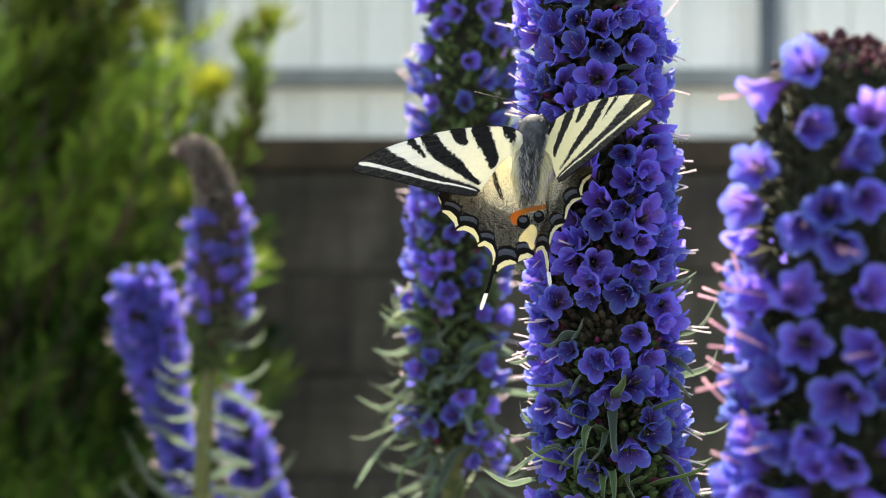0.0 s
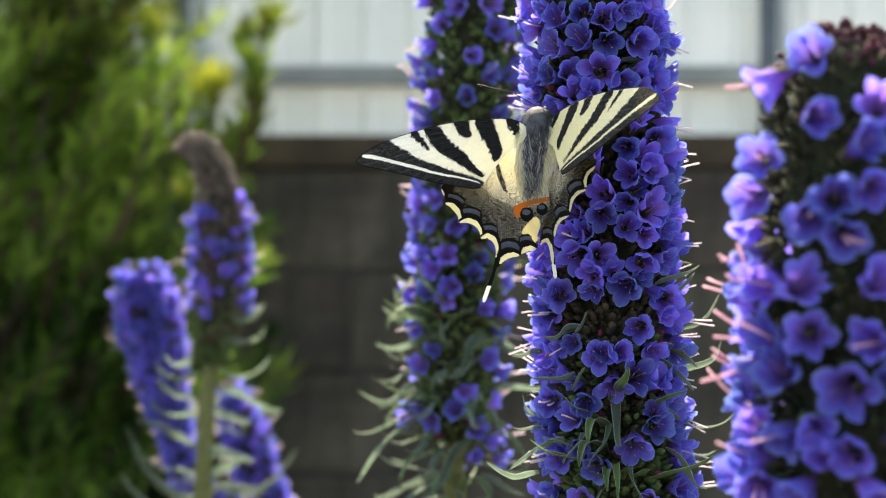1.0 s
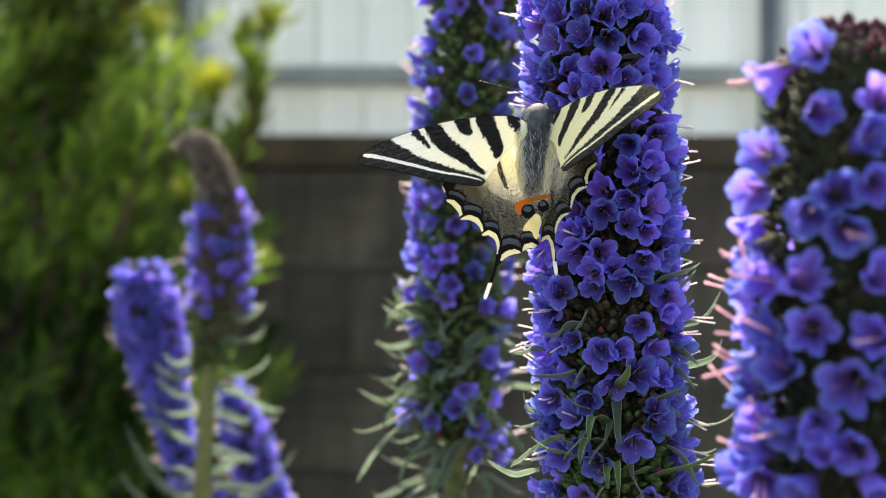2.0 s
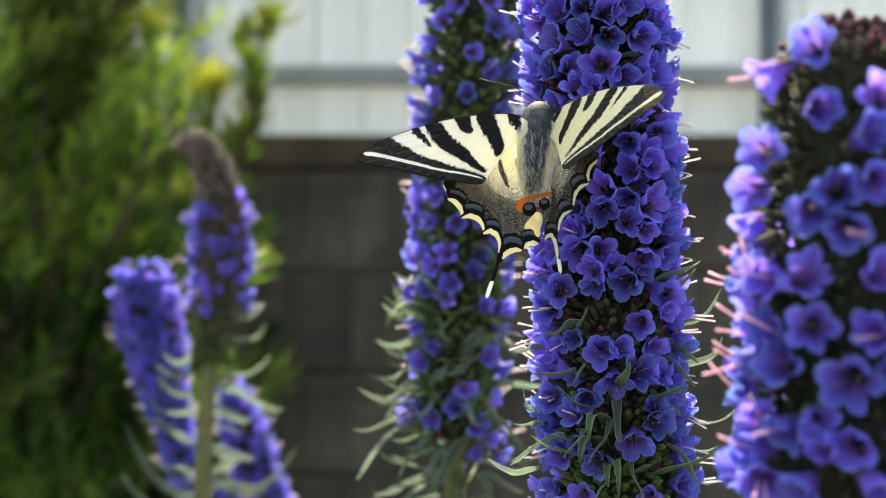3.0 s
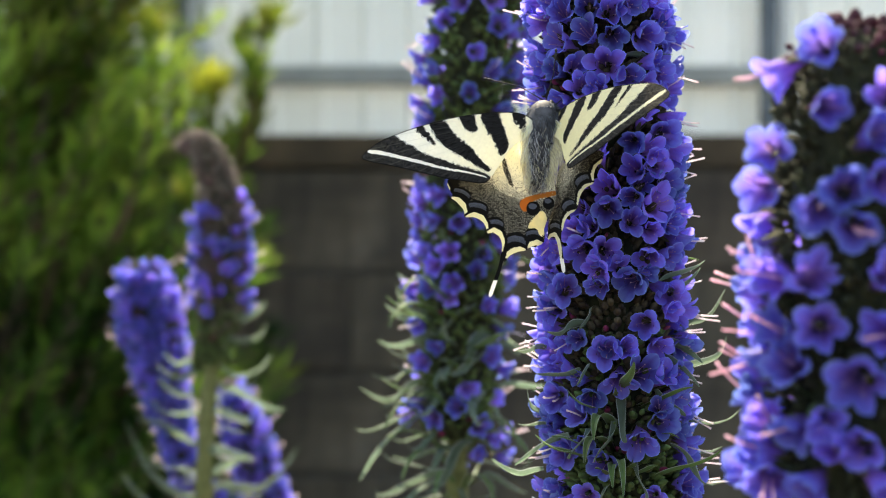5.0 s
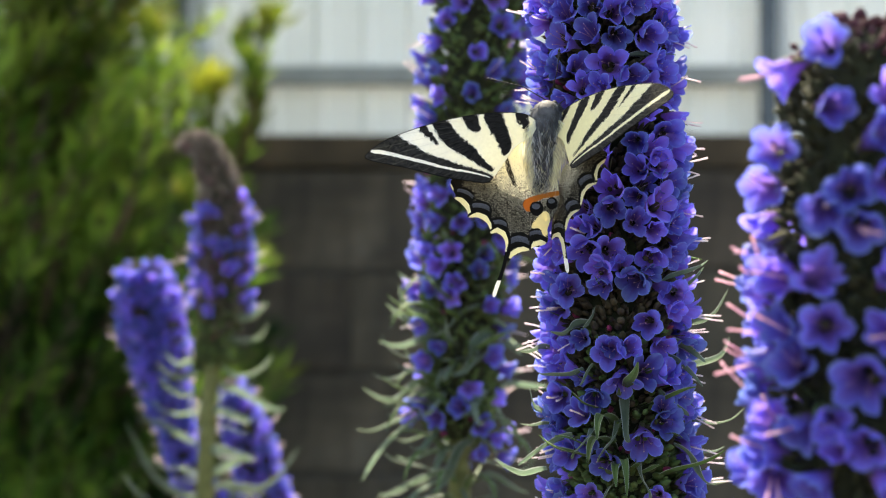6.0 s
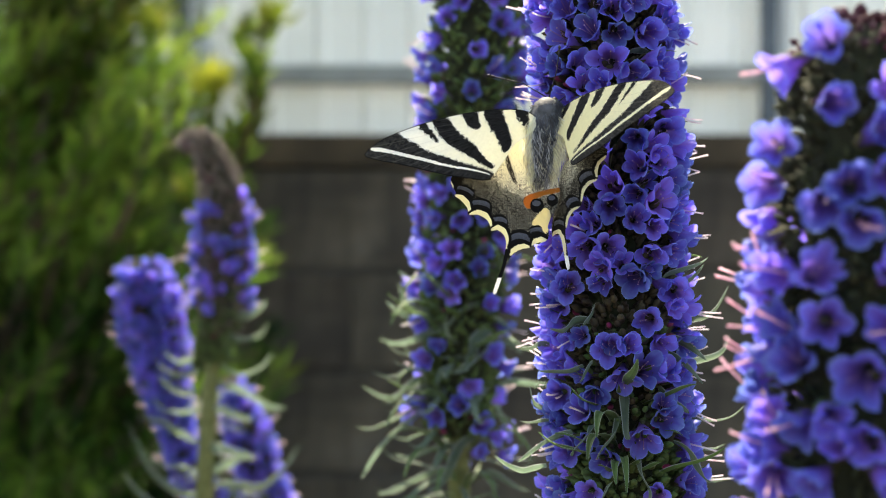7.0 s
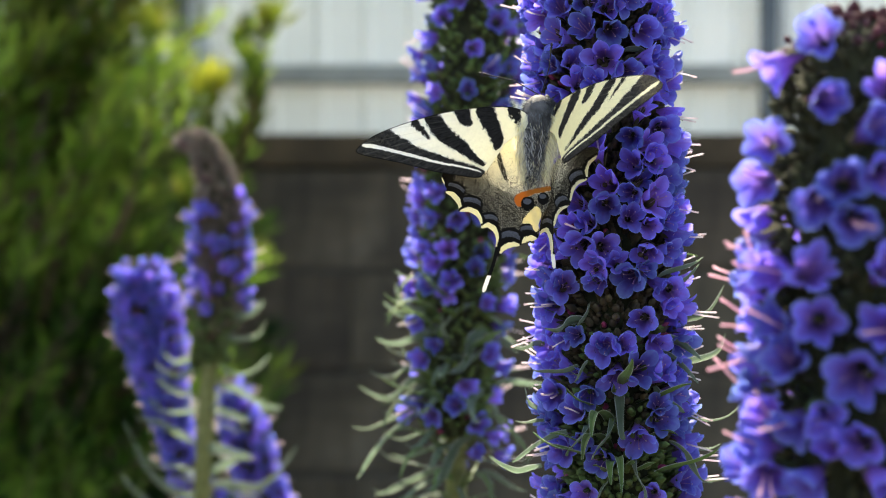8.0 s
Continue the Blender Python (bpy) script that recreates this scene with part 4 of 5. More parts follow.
WING = wing_material()
FUR_GREY = plain_material("grey_fur", (0.012, 0.014, 0.019, 1), (0.20, 0.225, 0.26, 1), 450, rough=0.6, bump=0, share=0.2, island=True)
FUR_PALE = plain_material("pale_fur", (0.80, 0.76, 0.54, 1), (0.92, 0.90, 0.76, 1), 300, rough=0.7, bump=0, share=0.70, island=True)
FUR_SILVER = plain_material("silver_fur", (0.72, 0.74, 0.74, 1), (0.90, 0.91, 0.90, 1), 300, rough=0.5, bump=0, share=0.6, island=True)
BODY = plain_material("dark_body", (0.02, 0.02, 0.022, 1), (0.10, 0.10, 0.105, 1), 500, rough=0.7, dist=0.0003)
BLACK = plain_material("black_chitin", (0.008, 0.008, 0.009, 1), (0.02, 0.02, 0.02, 1), 400, rough=0.75, bump=0)

CREAM, INK, ORANGE = np.array((0.89, 0.86, 0.60)), np.array((0.010, 0.0095, 0.009)), np.array((0.56, 0.20, 0.035))
WHITE, SLATE, BLUE = np.array((0.97, 0.965, 0.90)), np.array((0.050, 0.046, 0.036)), np.array((0.090, 0.100, 0.125))


def inside(poly, P):
    poly = np.asarray(poly, float)
    hit = np.zeros(len(P), bool)
    for (x1, y1), (x2, y2) in zip(poly, np.roll(poly, -1, 0)):
        c = ((y1 > P[:, 1]) != (y2 > P[:, 1]))
        with np.errstate(divide="ignore", invalid="ignore"):
            hit ^= c & (P[:, 0] < (x2 - x1) * (P[:, 1] - y1) / (y2 - y1) + x1)
    return hit


def rounded(poly, times=2):
    """Corner cutting, to turn a few corners into a curve."""
    p = np.asarray(poly, float)
    for _ in range(times):
        q = np.roll(p, -1, 0)
        p = np.stack([p * 0.75 + q * 0.25, p * 0.25 + q * 0.75], 1).reshape(-1, 2)
    return p


def nearest(poly, P):
    """The closest place on a closed outline, and its distance."""
    best, at_ = np.full(len(P), 1e9), P.copy()
    for a, b in zip(poly, np.roll(poly, -1, 0)):
        ab = b - a
        t = np.clip(((P - a) @ ab) / max(ab @ ab, 1e-9), 0, 1)
        q = a + t[:, None] * ab
        d = np.hypot(*(P - q).T)
        s = d < best
        best[s], at_[s] = d[s], q[s]
    return at_, best


# wing plans on a fine grid: x falls towards the wing tip, y grows towards the tail
FORE = [(580, 149), (549, 130), (492, 127), (431, 132), (344, 143), (257, 162), (170, 186), (109, 212), (66, 243), (47, 266), (83, 278), (170, 297), (240, 316), (309, 334), (379, 342), (431, 348), (452, 327), (483, 282), (513, 236), (556, 209), (580, 184)]
FORE_DARK = [
    [(513, 122), (556, 125), (560, 191), (542, 177), (525, 160)],
    [(424, 129), (480, 125), (490, 170), (502, 205), (509, 233), (483, 269), (473, 243), (459, 212), (441, 184), (428, 160)],
    [(351, 141), (407, 132), (408, 160), (419, 184), (403, 193), (379, 186), (368, 163)],
    [(261, 156), (311, 144), (344, 196), (396, 240), (431, 289), (455, 304), (440, 313), (403, 290), (348, 257), (302, 229), (278, 188)],
    [(216, 172), (243, 162), (264, 191), (292, 233), (280, 231), (247, 203)],
    [(31, 269), (101, 209), (153, 188), (174, 209), (209, 229), (243, 252), (295, 273), (348, 290), (396, 306), (455, 318), (441, 356), (344, 351), (240, 327), (153, 302), (66, 287)],
]
FORE_LINE = [(73, 238), (118, 242), (170, 259), (240, 278), (313, 301), (396, 313), (441, 327), (438, 330), (393, 318), (309, 308), (236, 287), (167, 269), (115, 254), (70, 250)]
HIND = [(540, 190), (470, 240), (420, 290), (327, 320), (313, 341), (325, 368), (334, 381), (320, 391), (344, 401), (365, 421), (372, 436), (368, 450), (400, 447), (428, 461), (440, 483), (441, 502), (462, 495), (480, 509), (487, 534), (483, 560), (473, 607), (455, 652), (443, 690), (454, 693), (466, 659), (483, 608), (497, 577), (521, 556), (556, 549), (567, 539), (587, 535), (610, 527), (615, 504), (610, 478), (640, 425), (652, 378), (630, 300), (600, 230)]
SCALLOPS = [((304, 332), (316, 358), (320, 391)), ((332, 388), (350, 394), (366, 410), (374, 432), (370, 452)), ((378, 446), (402, 440), (424, 449), (438, 470), (441, 504)), ((444, 494), (462, 487), (478, 497), (488, 520), (486, 552)), ((500, 570), (507, 558), (520, 549), (540, 543), (566, 549)), ((566, 542), (574, 528), (590, 523), (604, 528), (612, 536))]
# the other hindwing, seen nearly edge on, on a grid of its own
HIND_FOLDED = [(978, 318), (985, 296), (1005, 284), (1030, 272), (1060, 268), (1058, 288), (1046, 298), (1042, 312), (1044, 326), (1030, 333), (1021, 345), (1017, 364), (1014, 374), (1001, 382), (993, 395), (990, 410), (986, 414), (988, 440), (991, 460), (995, 482), (989, 487), (985, 466), (982, 444), (979, 430), (974, 421), (967, 424), (963, 430), (962, 412), (965, 390), (967, 365), (972, 345)]
FOLDED_SCALLOPS = [((1057, 286), (1047, 297), (1042, 311), (1042, 324)), ((1044, 326), (1030, 332), (1021, 344), (1016, 364)), ((1014, 374), (1001, 381), (993, 394), (989, 411)), ((963, 431), (968, 422), (975, 419), (981, 427), (985, 446), (987, 462))]
FOLDED_EYES = [(1026, 322, 15, 10, -0.55), (1001, 367, 13, 10, -0.60), (976, 406, 10, 9, 0.0)]


def fore_pattern(P, trim=0.0, tint=(1.0, 1.0, 1.0)):
    w = np.array([noise.noise((x * 0.10, y * 0.10, 3.1)) * 4 + noise.noise((x * 0.55, y * 0.55, 1.7)) * 5 for x, y in P])
    Q = P + np.stack([w, -w], 1)
    col = np.tile(CREAM, (len(P), 1))
    t = np.clip((P[:, 0] - 150) / 330, 0, 1)[:, None]
    col = (WHITE * (1 - t * 0.6) + CREAM * (t * 0.6)) * np.array(tint)
    ray = np.arctan2(P[:, 1] - 150, 575 - P[:, 0])
    run = np.hypot(P[:, 1] - 150, 575 - P[:, 0])
    streak = np.array([1.0 + 0.9 * noise.noise((a * 70, d * 0.05, 2.2)) + 0.6 * noise.noise((a * 160, d * 0.22, 6.1)) for a, d in zip(ray, run)]).clip(0.25, 3)[:, None]
    for k, poly in enumerate(FORE_DARK):
        band = rounded(poly)
        hit = inside(band, Q)
        if trim and k < 5:
            hit &= nearest(band, Q)[1] > trim
        col[hit] = (INK * (2.2 if k < 5 else 3.6) * streak)[hit]
    dust = inside(rounded(FORE_DARK[5]), Q) & (w * 0.25 + 0.004 * (110 - P[:, 0]) > 0.22)
    col[dust] = SLATE * 1.6
    col[inside(rounded(FORE_LINE), P + (Q - P) * 0.35)] = WHITE * np.array(tint)
    off = (np.arctan2(P[:, 1] - 150, 560 - P[:, 0]) * 14) % 1 - 0.5
    line = np.exp(-(off / 0.035) ** 2)[:, None] * np.clip((420 - P[:, :1]) / 160, 0, 1)
    pale = (col[:, :1] > 0.1)
    col = np.where(pale, col * (1 - 0.16 * line), col + SLATE * 1.5 * line)
    edge = (nearest(rounded(FORE, 1), P)[1] < 2.4) & ((P[:, 0] < 440) | (P[:, 1] < 150))
    col[edge] = INK
    return col


def along_line(line, P):
    """Distance to an open line, and how far along it the nearest place lies (0 to 1)."""
    line = np.asarray(line, float)
    best, u = np.full(len(P), 1e9), np.zeros(len(P))
    for k, (a, b) in enumerate(zip(line[:-1], line[1:])):
        ab = b - a
        t = np.clip(((P - a) @ ab) / (ab @ ab), 0, 1)
        d = np.hypot(*(P - a - t[:, None] * ab).T)
        s = d < best
        best[s], u[s] = d[s], ((k + t) / (len(line) - 1))[s]
    return best, u


def moons(col, P, Q, g, eyes, scallops, unit):
    """Slate moons on black, with a cream crescent along each notch of the wing's edge."""
    for x, y, a, b, tilt in eyes:
        ex, ey = Q[:, 0] - x, Q[:, 1] - y
        dx, dy = ex * math.cos(tilt) + ey * math.sin(tilt), ey * math.cos(tilt) - ex * math.sin(tilt)
        span = np.abs(dx) / a
        dome = np.sqrt(np.clip(1.15 - span ** 2, 0, 2))
        col[(span < 1.12) & (dy < b * 1.3) & (dy > -b * 1.35 * dome)] = INK * 1.2
        moon = (span < 0.92) & (dy > -b * 0.95 * np.sqrt(np.clip(1 - span ** 2, 0, 1))) & (dy < b * (-0.12 + 0.55 * span ** 2))
        col[moon] = (BLUE * (1.0 + 0.7 * g[:, None] + 0.5 * np.clip(-dy / b, 0, 1)[:, None]))[moon]
    for line in scallops:
        d, u = along_line(line, Q)
        crest = np.sin(np.pi * np.clip(u * 0.86 + 0.10, 0, 1)) ** 0.75
        col[d < (4 + 14 * crest) * unit] = INK
        col[d < 8.6 * crest * unit] = CREAM * 0.94


def stippled(P, far, reach, g, unit):
    """Cream ground with dark scales that thicken away from the root."""
    col = np.tile(np.array((0.93, 0.90, 0.72)), (len(P), 1))
    fine = np.array([noise.noise((x * 1.45 / unit, y * 1.45 / unit, 5.0)) for x, y in P])
    thick = np.clip((far - reach) / (48 * unit), -2.2, 1)
    dark = fine + 0.25 * g < thick * 0.27 - 0.03
    col[~dark & (thick > 0.25)] *= 0.62
    col[dark] = SLATE * 0.85
    col[dark & (fine < -0.18)] = SLATE * 0.4
    return col


def hind_pattern(P):
    g = np.array([noise.noise((x * 0.35, y * 0.35, 8.2)) for x, y in P])
    Q = P + np.stack([g, g], 1) * 2.2
    far = np.hypot((P[:, 0] - 545) * 0.9, P[:, 1] - 250) + 0.16 * (545 - P[:, 0])
    col = stippled(P, far, 130, g, 1.0)
    for streak in ([(478, 240), (492, 252), (512, 320), (522, 356), (510, 350), (494, 312)],):
        col[inside(streak, Q + 3.0 * (Q - P)) & (g > -0.30)] = SLATE * 0.8
    col[(P[:, 0] < 352) & (P[:, 1] < 372)] = SLATE * 0.6
    edge = np.min([along_line(line, P)[0] for line in SCALLOPS], 0)
    col[(edge < 44) & (P[:, 0] < 470)] *= 0.55
    moons(col, P, Q, g, [(362, 376, 30, 13, 0.42), (408, 420, 34, 17, 0.12), (466, 470, 25, 16, 0.05), (527, 524, 33, 22, 0.0), (582, 500, 25, 15, 0.05)], SCALLOPS, 1.0)
    tail = (P[:, 1] > 556) & (P[:, 0] < 497 - 0.30 * (P[:, 1] - 560))
    col[tail] = INK * 1.2
    col[(P[:, 1] > 640)] = WHITE
    col[inside(rounded([(562, 472), (588, 440), (606, 424), (622, 440), (616, 500), (600, 506), (590, 478), (566, 482)], 1), Q)] = CREAM * np.array((0.96, 0.90, 0.74))
    col[inside(rounded([(536, 404), (550, 388), (598, 373), (655, 364), (655, 379), (602, 388), (572, 402), (562, 428), (548, 430)], 1), Q)] = ORANGE
    for x, y, a, b in ((580, 420, 21, 22), (626, 404, 17, 19)):
        spot = ((Q[:, 0] - x) / a) ** 2 + ((Q[:, 1] - y) / b) ** 2
        col[spot < 1] = INK
        col[((Q[:, 0] - x + 2) / a / 0.6) ** 2 + ((Q[:, 1] - y + 7) / b / 0.4) ** 2 < 1] = BLUE * 1.3
    return col


def folded_pattern(P):
    g = np.array([noise.noise((x * 0.6, y * 0.6, 8.2)) for x, y in P])
    Q = P + np.stack([g, g], 1) * 1.1
    far = np.hypot(P[:, 0] - 982, (P[:, 1] - 300) * 0.8)
    col = stippled(P, far, 20, g, 0.577)
    edge = np.min([along_line(line, P)[0] for line in FOLDED_SCALLOPS], 0)
    col[edge < 24] *= 0.5
    moons(col, P, Q, g, FOLDED_EYES, FOLDED_SCALLOPS, 0.55)
    tail = (P[:, 1] > 418) & (P[:, 0] > 978)
    col[tail & (along_line(FOLDED_SCALLOPS[3], Q)[0] > 3.6)] = INK * 1.5
    col[P[:, 1] > 460] = WHITE
    return col


def wing(name, label, plan, painter, three, places, hinge, parent, camber):
    """A wing cut from its plan; three corners of the plan go to three places on the insect, in millimetres.
    camber: how far its middle bulges, in millimetres. The wing's origin is its hinge."""
    line = rounded(plan, 1)
    step = 1.25 if plan is not HIND_FOLDED else 0.72
    lo_, hi_ = line.min(0) - 2 * step, line.max(0) + 2 * step
    xs, ys = np.arange(lo_[0], hi_[0], step), np.arange(lo_[1], hi_[1], step)
    G = np.stack(np.meshgrid(xs, ys), -1).reshape(-1, 2)
    at_, dist = nearest(line, G)
    inn = inside(line, G)
    ok = inn | (dist < step * 0.8)
    G = np.where((inn | ~ok)[:, None], G, at_)
    nx, ny = len(xs), len(ys)
    i = np.arange(nx * ny).reshape(ny, nx)
    quads = np.stack([i[:-1, :-1], i[:-1, 1:], i[1:, 1:], i[1:, :-1]], -1).reshape(-1, 4)
    quads = quads[ok[quads].all(1)]
    used = np.unique(quads)
    remap = np.full(nx * ny, -1)
    remap[used] = np.arange(len(used))
    P, quads = G[used], remap[quads]
    A, B, C = (np.array(p, float) for p in three)
    M = np.linalg.inv(np.stack([B - A, C - A], 1))
    st = (P - A) @ M.T
    a, b, c = (np.array(p, float) for p in places)
    nrm = np.cross(b - a, c - a)
    nrm /= np.linalg.norm(nrm)
    if nrm[1] > 0:
        nrm = -nrm
    out = np.clip(st[:, 0], 0, 1)
    V = a + st[:, :1] * (b - a) + st[:, 1:] * (c - a)
    V = V + nrm * (camber * np.sin(np.pi * np.clip(out + 0.15, 0, 1)))[:, None]
    V = V + nrm * (0.035 * (plan is not HIND_FOLDED) * np.cos(np.arctan2(P[:, 1] - 150, 560 - P[:, 0]) * 44) * np.clip((430 - P[:, 0]) / 160, 0, 1))[:, None]
    V = (V - np.array(hinge, float)) / 1000
    me = mesh_of(name, V, quads, [WING])
    col = np.ones((len(P), 4))
    col[:, :3] = painter(P)
    at = me.attributes.new("pattern", "FLOAT_COLOR", "POINT")
    at.data.foreach_set("color", col.astype(np.float32).ravel())
    ob = part(name, me, parent, label, Matrix.Translation(Vector(hinge) / 1000))
    mod = ob.modifiers.new("thickness", "SOLIDIFY")
    mod.thickness = 0.00010
    mod.offset = 0
    return ob


def butterfly():
    r = random.Random(41)
    ob = new("butterfly")
    ob.location = (0.02152, 0.284, 0.97515)
    tagged(ob, "cream butterfly with black stripes and tailed hindwings on a flower spike", "butterfly")
    head, end = Vector((1.5, 2.0, 9.2)) / 1000, Vector((-0.4, 0.0, -12.4)) / 1000
    def arch(t):
        return Vector((0.6, 1.0, 0)) * (math.sin(math.pi * t) / 1000)

    b = Build()
    prof = [(0.0, 0.9), (0.03, 2.2), (0.08, 3.1), (0.13, 3.5), (0.20, 3.9), (0.30, 3.9), (0.42, 3.6), (0.55, 3.1), (0.68, 2.7), (0.80, 2.2), (0.92, 1.6), (1.0, 0.5)]
    b.tube([head.lerp(end, t) - arch(t) for t, _ in prof], [q / 1000 for _, q in prof], 16)
    part("body", b.mesh("body", [BODY]), ob, "dark furry body")
    fur = Build()
    for k in range(5600):
        t = r.uniform(0.02, 0.97)
        rad = float(np.interp(t, *zip(*prof))) / 1000
        a = r.uniform(-2.0, 2.0)
        c = head.lerp(end, t) - arch(t)
        out = Vector((math.sin(a), -math.cos(a), 0))
        p = c + out * rad * 0.95
        d = (out * r.uniform(0.25, 0.6) + Vector((out.x * 0.25, 0, -1.0 if t > 0.1 else -0.3)) + Vector((r.uniform(-0.55, 0.55), r.uniform(-0.3, 0.3), r.uniform(-0.2, 0.4)))).normalized()
        ln = r.uniform(0.0006, 0.0015) * (1.0 if t < 0.5 else 1.2)
        if t > 0.46 and abs(a) < 0.9 and r.random() < 0.72:
            continue
        pale = t > 0.3 and abs(a) > 1.05 and r.random() < 0.7 or t > 0.3 and r.random() < (0.10 if t < 0.5 else 0.34)
        ln *= 1.15 if abs(a) > 0.85 and 0.2 < t < 0.85 else 1.0
        q = p + d * ln * 0.55 + out * 0.0002
        fur.tube([p, q, p + d * ln - Vector((0, -0.0002, 0.0002))], [0.000045, 0.00004, 0.000012], 3, 1 if pale else 0)
    for k in range(1500):
        t, sgn = r.uniform(0.20, 0.86), r.choice((-1, 1))
        rad = float(np.interp(t, *zip(*prof))) / 1000
        a = r.uniform(0.75, 1.35)
        c = head.lerp(end, t) - arch(t)
        p = c + Vector((sgn * math.sin(a) * rad, -math.cos(a) * rad, 0)) * 0.95
        d = Vector((sgn * r.uniform(0.15, 0.75), r.uniform(-0.42, -0.05), -r.uniform(0.6, 1.0))).normalized()
        ln = r.uniform(0.0018, 0.0042) * (1.0 if t < 0.6 else 0.7) * (1.25 if sgn > 0 else 1.0)
        bow = Vector((sgn * 0.0004, -0.0004, 0))
        fur.ribbon([p, p + d * ln * 0.35 + bow * 0.8, p + d * ln * 0.7 + bow, p + d * ln + Vector((-sgn * 0.0003, 0, -0.0004))], [0.00006, 0.00006, 0.00005, 0.000015], 1 if r.random() < 0.9 else 2)
    for k in range(170):
        t = r.uniform(0.34, 0.95)
        rad = float(np.interp(t, *zip(*prof))) / 1000
        a = r.choice((-1, 1)) * r.uniform(0.22, 0.95)
        c = head.lerp(end, t) - arch(t)
        p = c + Vector((math.sin(a) * rad, -math.cos(a) * rad, 0))
        d = Vector((-math.copysign(r.uniform(-0.1, 0.4), a), -r.uniform(0.1, 0.4), -r.uniform(0.4, 1.0))).normalized()
        ln = r.uniform(0.0016, 0.0034)
        fur.ribbon([p, p + d * ln * 0.5 + Vector((math.copysign(0.0003, a), -0.0003, 0)), p + d * ln], [0.000045, 0.00004, 0.00001], 2 if r.random() < 0.6 else 0)
    part("fur", fur.mesh("fur", [FUR_GREY, FUR_PALE, FUR_SILVER]), ob, "long grey and cream hairs", kind="stuff")
    for x in (-1, 1):
        e = Build()
        e.blob(Matrix.Translation(head + Vector((x * 0.0013, -0.0006, -0.0014))), 0.0009, 0.0018, 0, 10, 7)
        part("eye", e.mesh("eye", [BLACK]), ob, "round dark eye")
    for tip in ((-12.2, -1.0, 14.0), (3.8, 0.5, 20.4)):
        e = Build()
        g = Vector(tip) / 1000
        mid_ = head.lerp(g, 0.5) + Vector((0.0006, -0.001, 0.0008))
        pts_ = [head, mid_, g.lerp(mid_, 0.2), g]
        e.tube(pts_, [0.00013, 0.00011, 0.00016, 0.00034], 6)
        e.blob(Matrix.Translation(g) @ (g - mid_).to_track_quat("Z", "Y").to_matrix().to_4x4(), 0.00036, 0.0011, 0, 6, 4)
        part("antenna", e.mesh("antenna", [BLACK]), ob, "thin black clubbed antenna")
    for x, z0, z1 in ((1.8, 5.5, 10.5), (2.4, 3.0, 6.0), (2.2, 1.0, -2.0), (-1.6, 5.0, 8.5), (-1.9, 2.6, 3.0), (-1.2, 0.6, -3.0)):
        e = Build()
        p0, p2 = Vector((x * 0.4, 2.0, z0)) / 1000, Vector((x * 2.0 + 2.4, 9.0, z1)) / 1000
        p1 = p0.lerp(p2, 0.45) + Vector((0.0012 * (1 if x > 0 else -1), -0.0008, 0.0012))
        e.tube([p0, p1, p2], [0.00022, 0.00018, 0.0001], 6)
        part("leg", e.mesh("leg", [BLACK]), ob)
    FOLD = [(3.66, 0, -13.15), (11.8, -9, -7.15), (5.35, -3, -30.89)]
    f3, h3 = [(544, 160), (47, 266), (431, 348)], [(530, 260), (330, 340), (440, 680)]
    w = {}
    w["fl"] = wing("forewing", "cream forewing with black bands", FORE, fore_pattern, f3, [(-4.31, -1.00, 3.62), (-42.39, 6.00, -3.88), (-12.91, -3.00, -10.67)], (-2.4, 0.0, 3.0), ob, 1.4)
    # yellow tint here paints in sunlight coming through the raised wing
    w["fr"] = wing("forewing", "cream forewing with black bands, raised", FORE, lambda P: fore_pattern(P, 4.0, (1.0, 0.96, 0.74)), f3, [(4.76, -1.00, 4.81), (25.86, -25.00, 7.32), (5.76, -12.00, -7.85)], (3.0, 0.0, 4.0), ob, 0.6)
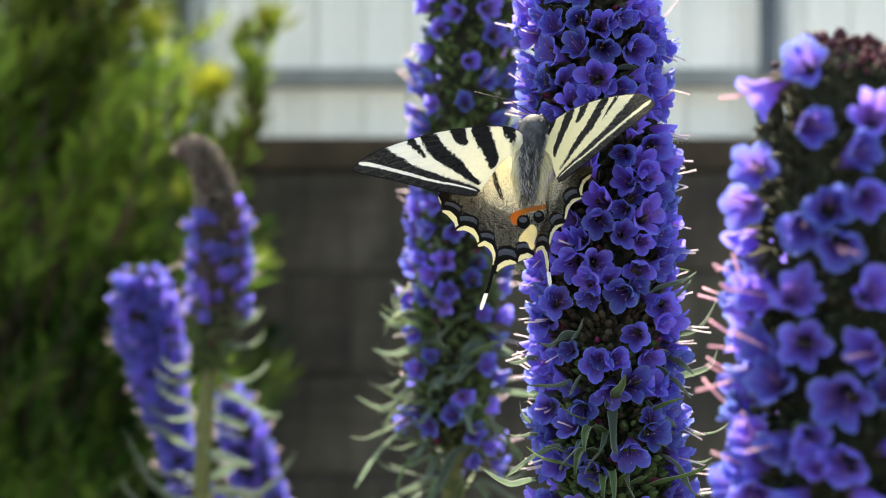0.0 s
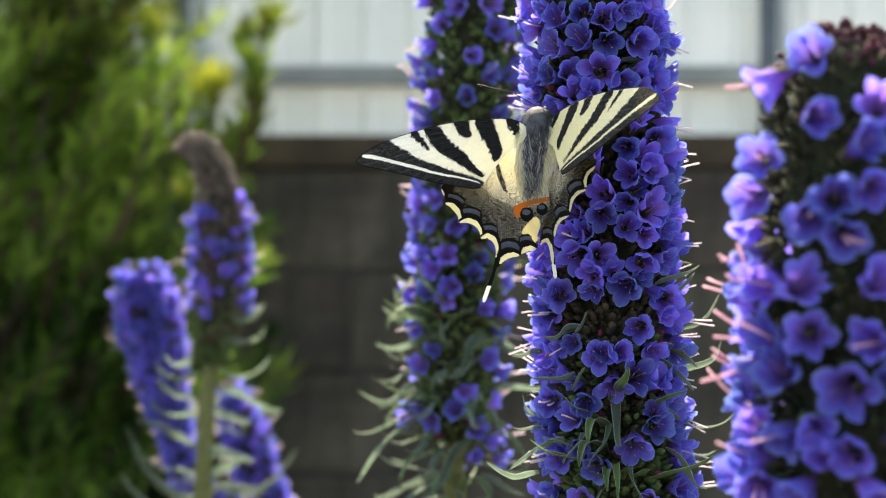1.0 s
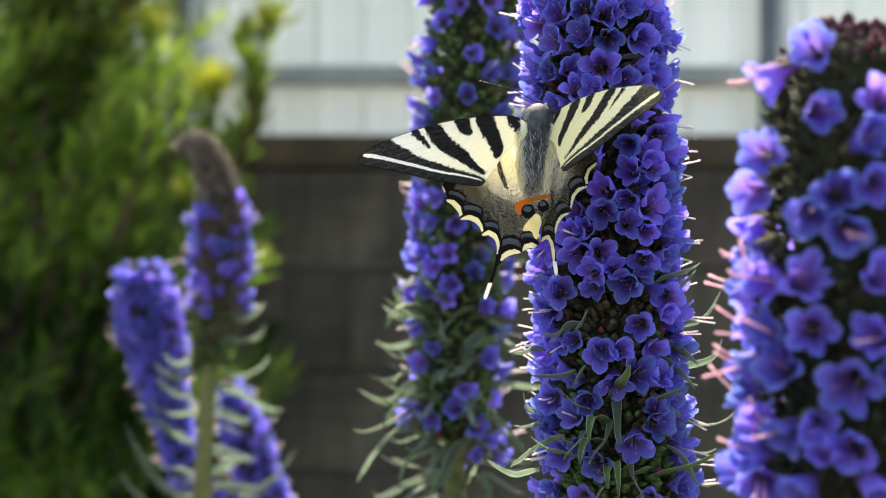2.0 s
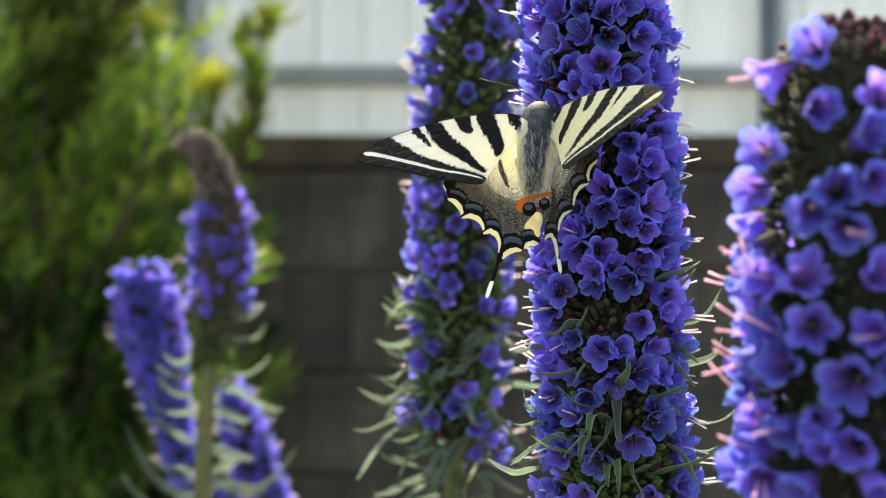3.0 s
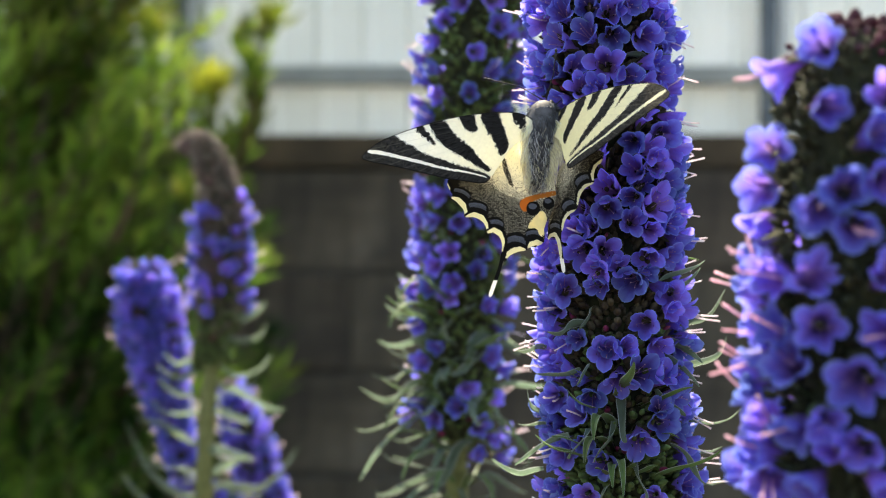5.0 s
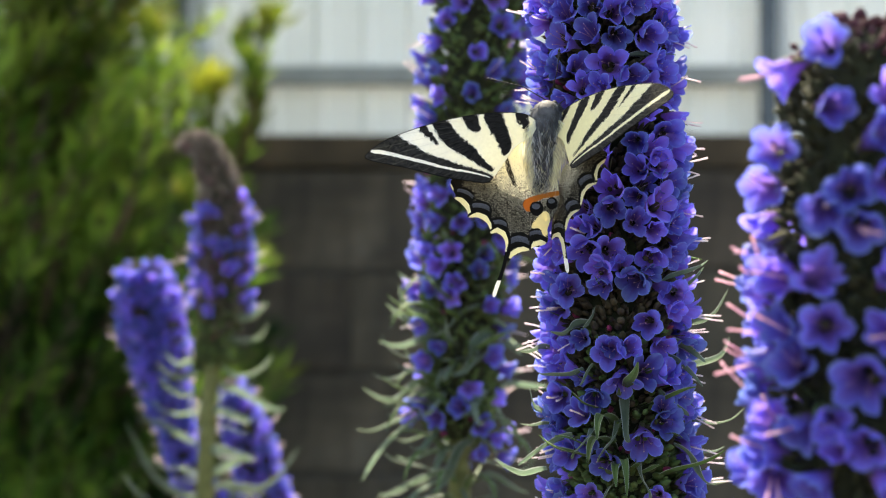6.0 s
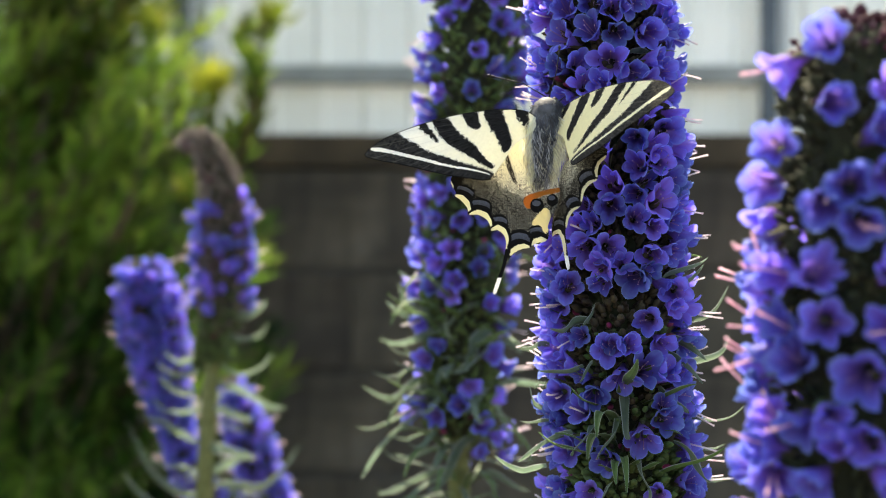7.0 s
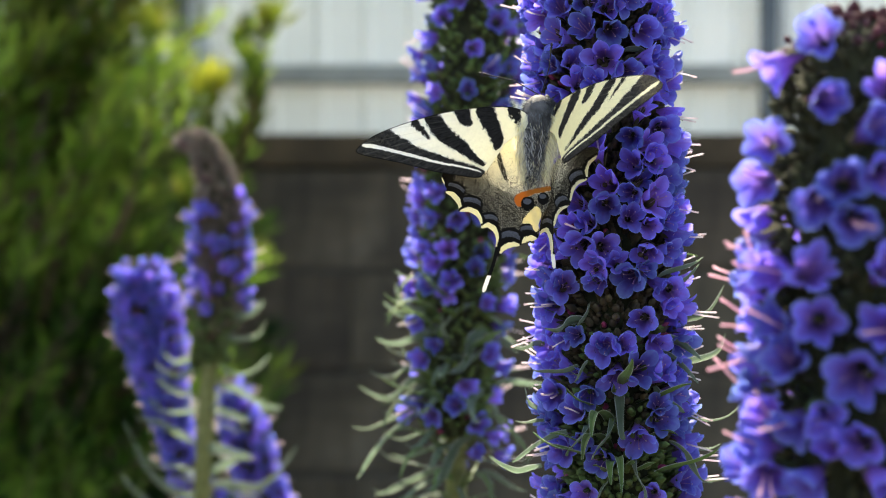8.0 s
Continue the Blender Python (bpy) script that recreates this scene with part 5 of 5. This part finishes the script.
    w["hl"] = wing("hindwing", "tailed hindwing with dark blue moons and an orange spot", HIND, hind_pattern, h3, [(-5.25, 1.0, -3.79), (-20.47, 4.5, -9.7), (-12.1, 1.0, -35.77)], (-2.2, 1.0, 0.0), ob, 0.8)
    w["hr"] = wing("hindwing", "tailed hindwing with dark moons, half folded", HIND_FOLDED, folded_pattern, [(975, 350), (1045, 300), (990, 485)], FOLD, (2.6, 1.0, 0.0), ob, 0.3)
    return ob, w


insect, wings = butterfly()


def motions():
    x, y, z = 0.02152, 0.284, 0.97515
    # seconds, shift of the insect in mm (across, up), then turns in degrees:
    # left forewing, right forewing (raise, tilt), left hindwing, right hindwing
    flight = [
        (0.0, -0.26, -0.05, 0.6, -1.6, -2.4, 0.0, 1.8),
        (0.5, -0.26, 0.0, 1.0, -2.0, -2.6, 0.4, 2.2),
        (1.0, -0.26, -0.03, 0.6, -1.0, -1.6, 0.3, 1.1),
        (1.5, -0.26, -0.03, -0.3, -0.7, -1.2, 0.3, 1.6),
        (3.0, -0.06, -0.05, -0.4, 0.6, 0.2, -0.3, -0.4),
        (3.5, 0.0, 0.0, 0.0, 0.0, 0.0, 0.0, 0.0),
        (4.5, 0.0, 0.1, 0.0, -0.1, 0.0, 0.2, 0.3),
        (6.0, -0.08, 0.05, 0.2, 0.3, 0.0, 0.0, 0.0),
        (7.0, -0.04, 0.0, -0.2, 0.5, 0.1, -0.3, -0.3),
        (7.5, -0.16, 0.03, 0.2, -0.3, -0.3, 0.0, 0.2),
        (8.0, -0.53, 0.2, 0.5, -1.3, -1.2, 0.8, 2.4),
    ]
    walk(insect, [(t, pose(x + dx / 1000, y, z + dz / 1000)) for t, dx, dz, *_ in flight])
    hinge = {k: Vector(o.matrix_basis.translation) for k, o in wings.items()}
    walk(wings["fl"], [(r[0], pose(*hinge["fl"], 0, r[3], 0)) for r in flight])
    walk(wings["fr"], [(r[0], pose(*hinge["fr"], 0, r[5], r[4])) for r in flight])
    walk(wings["hl"], [(r[0], pose(*hinge["hl"], 0, r[6], 0)) for r in flight])
    walk(wings["hr"], [(r[0], pose(*hinge["hr"], 0, r[7], 0)) for r in flight])


motions()
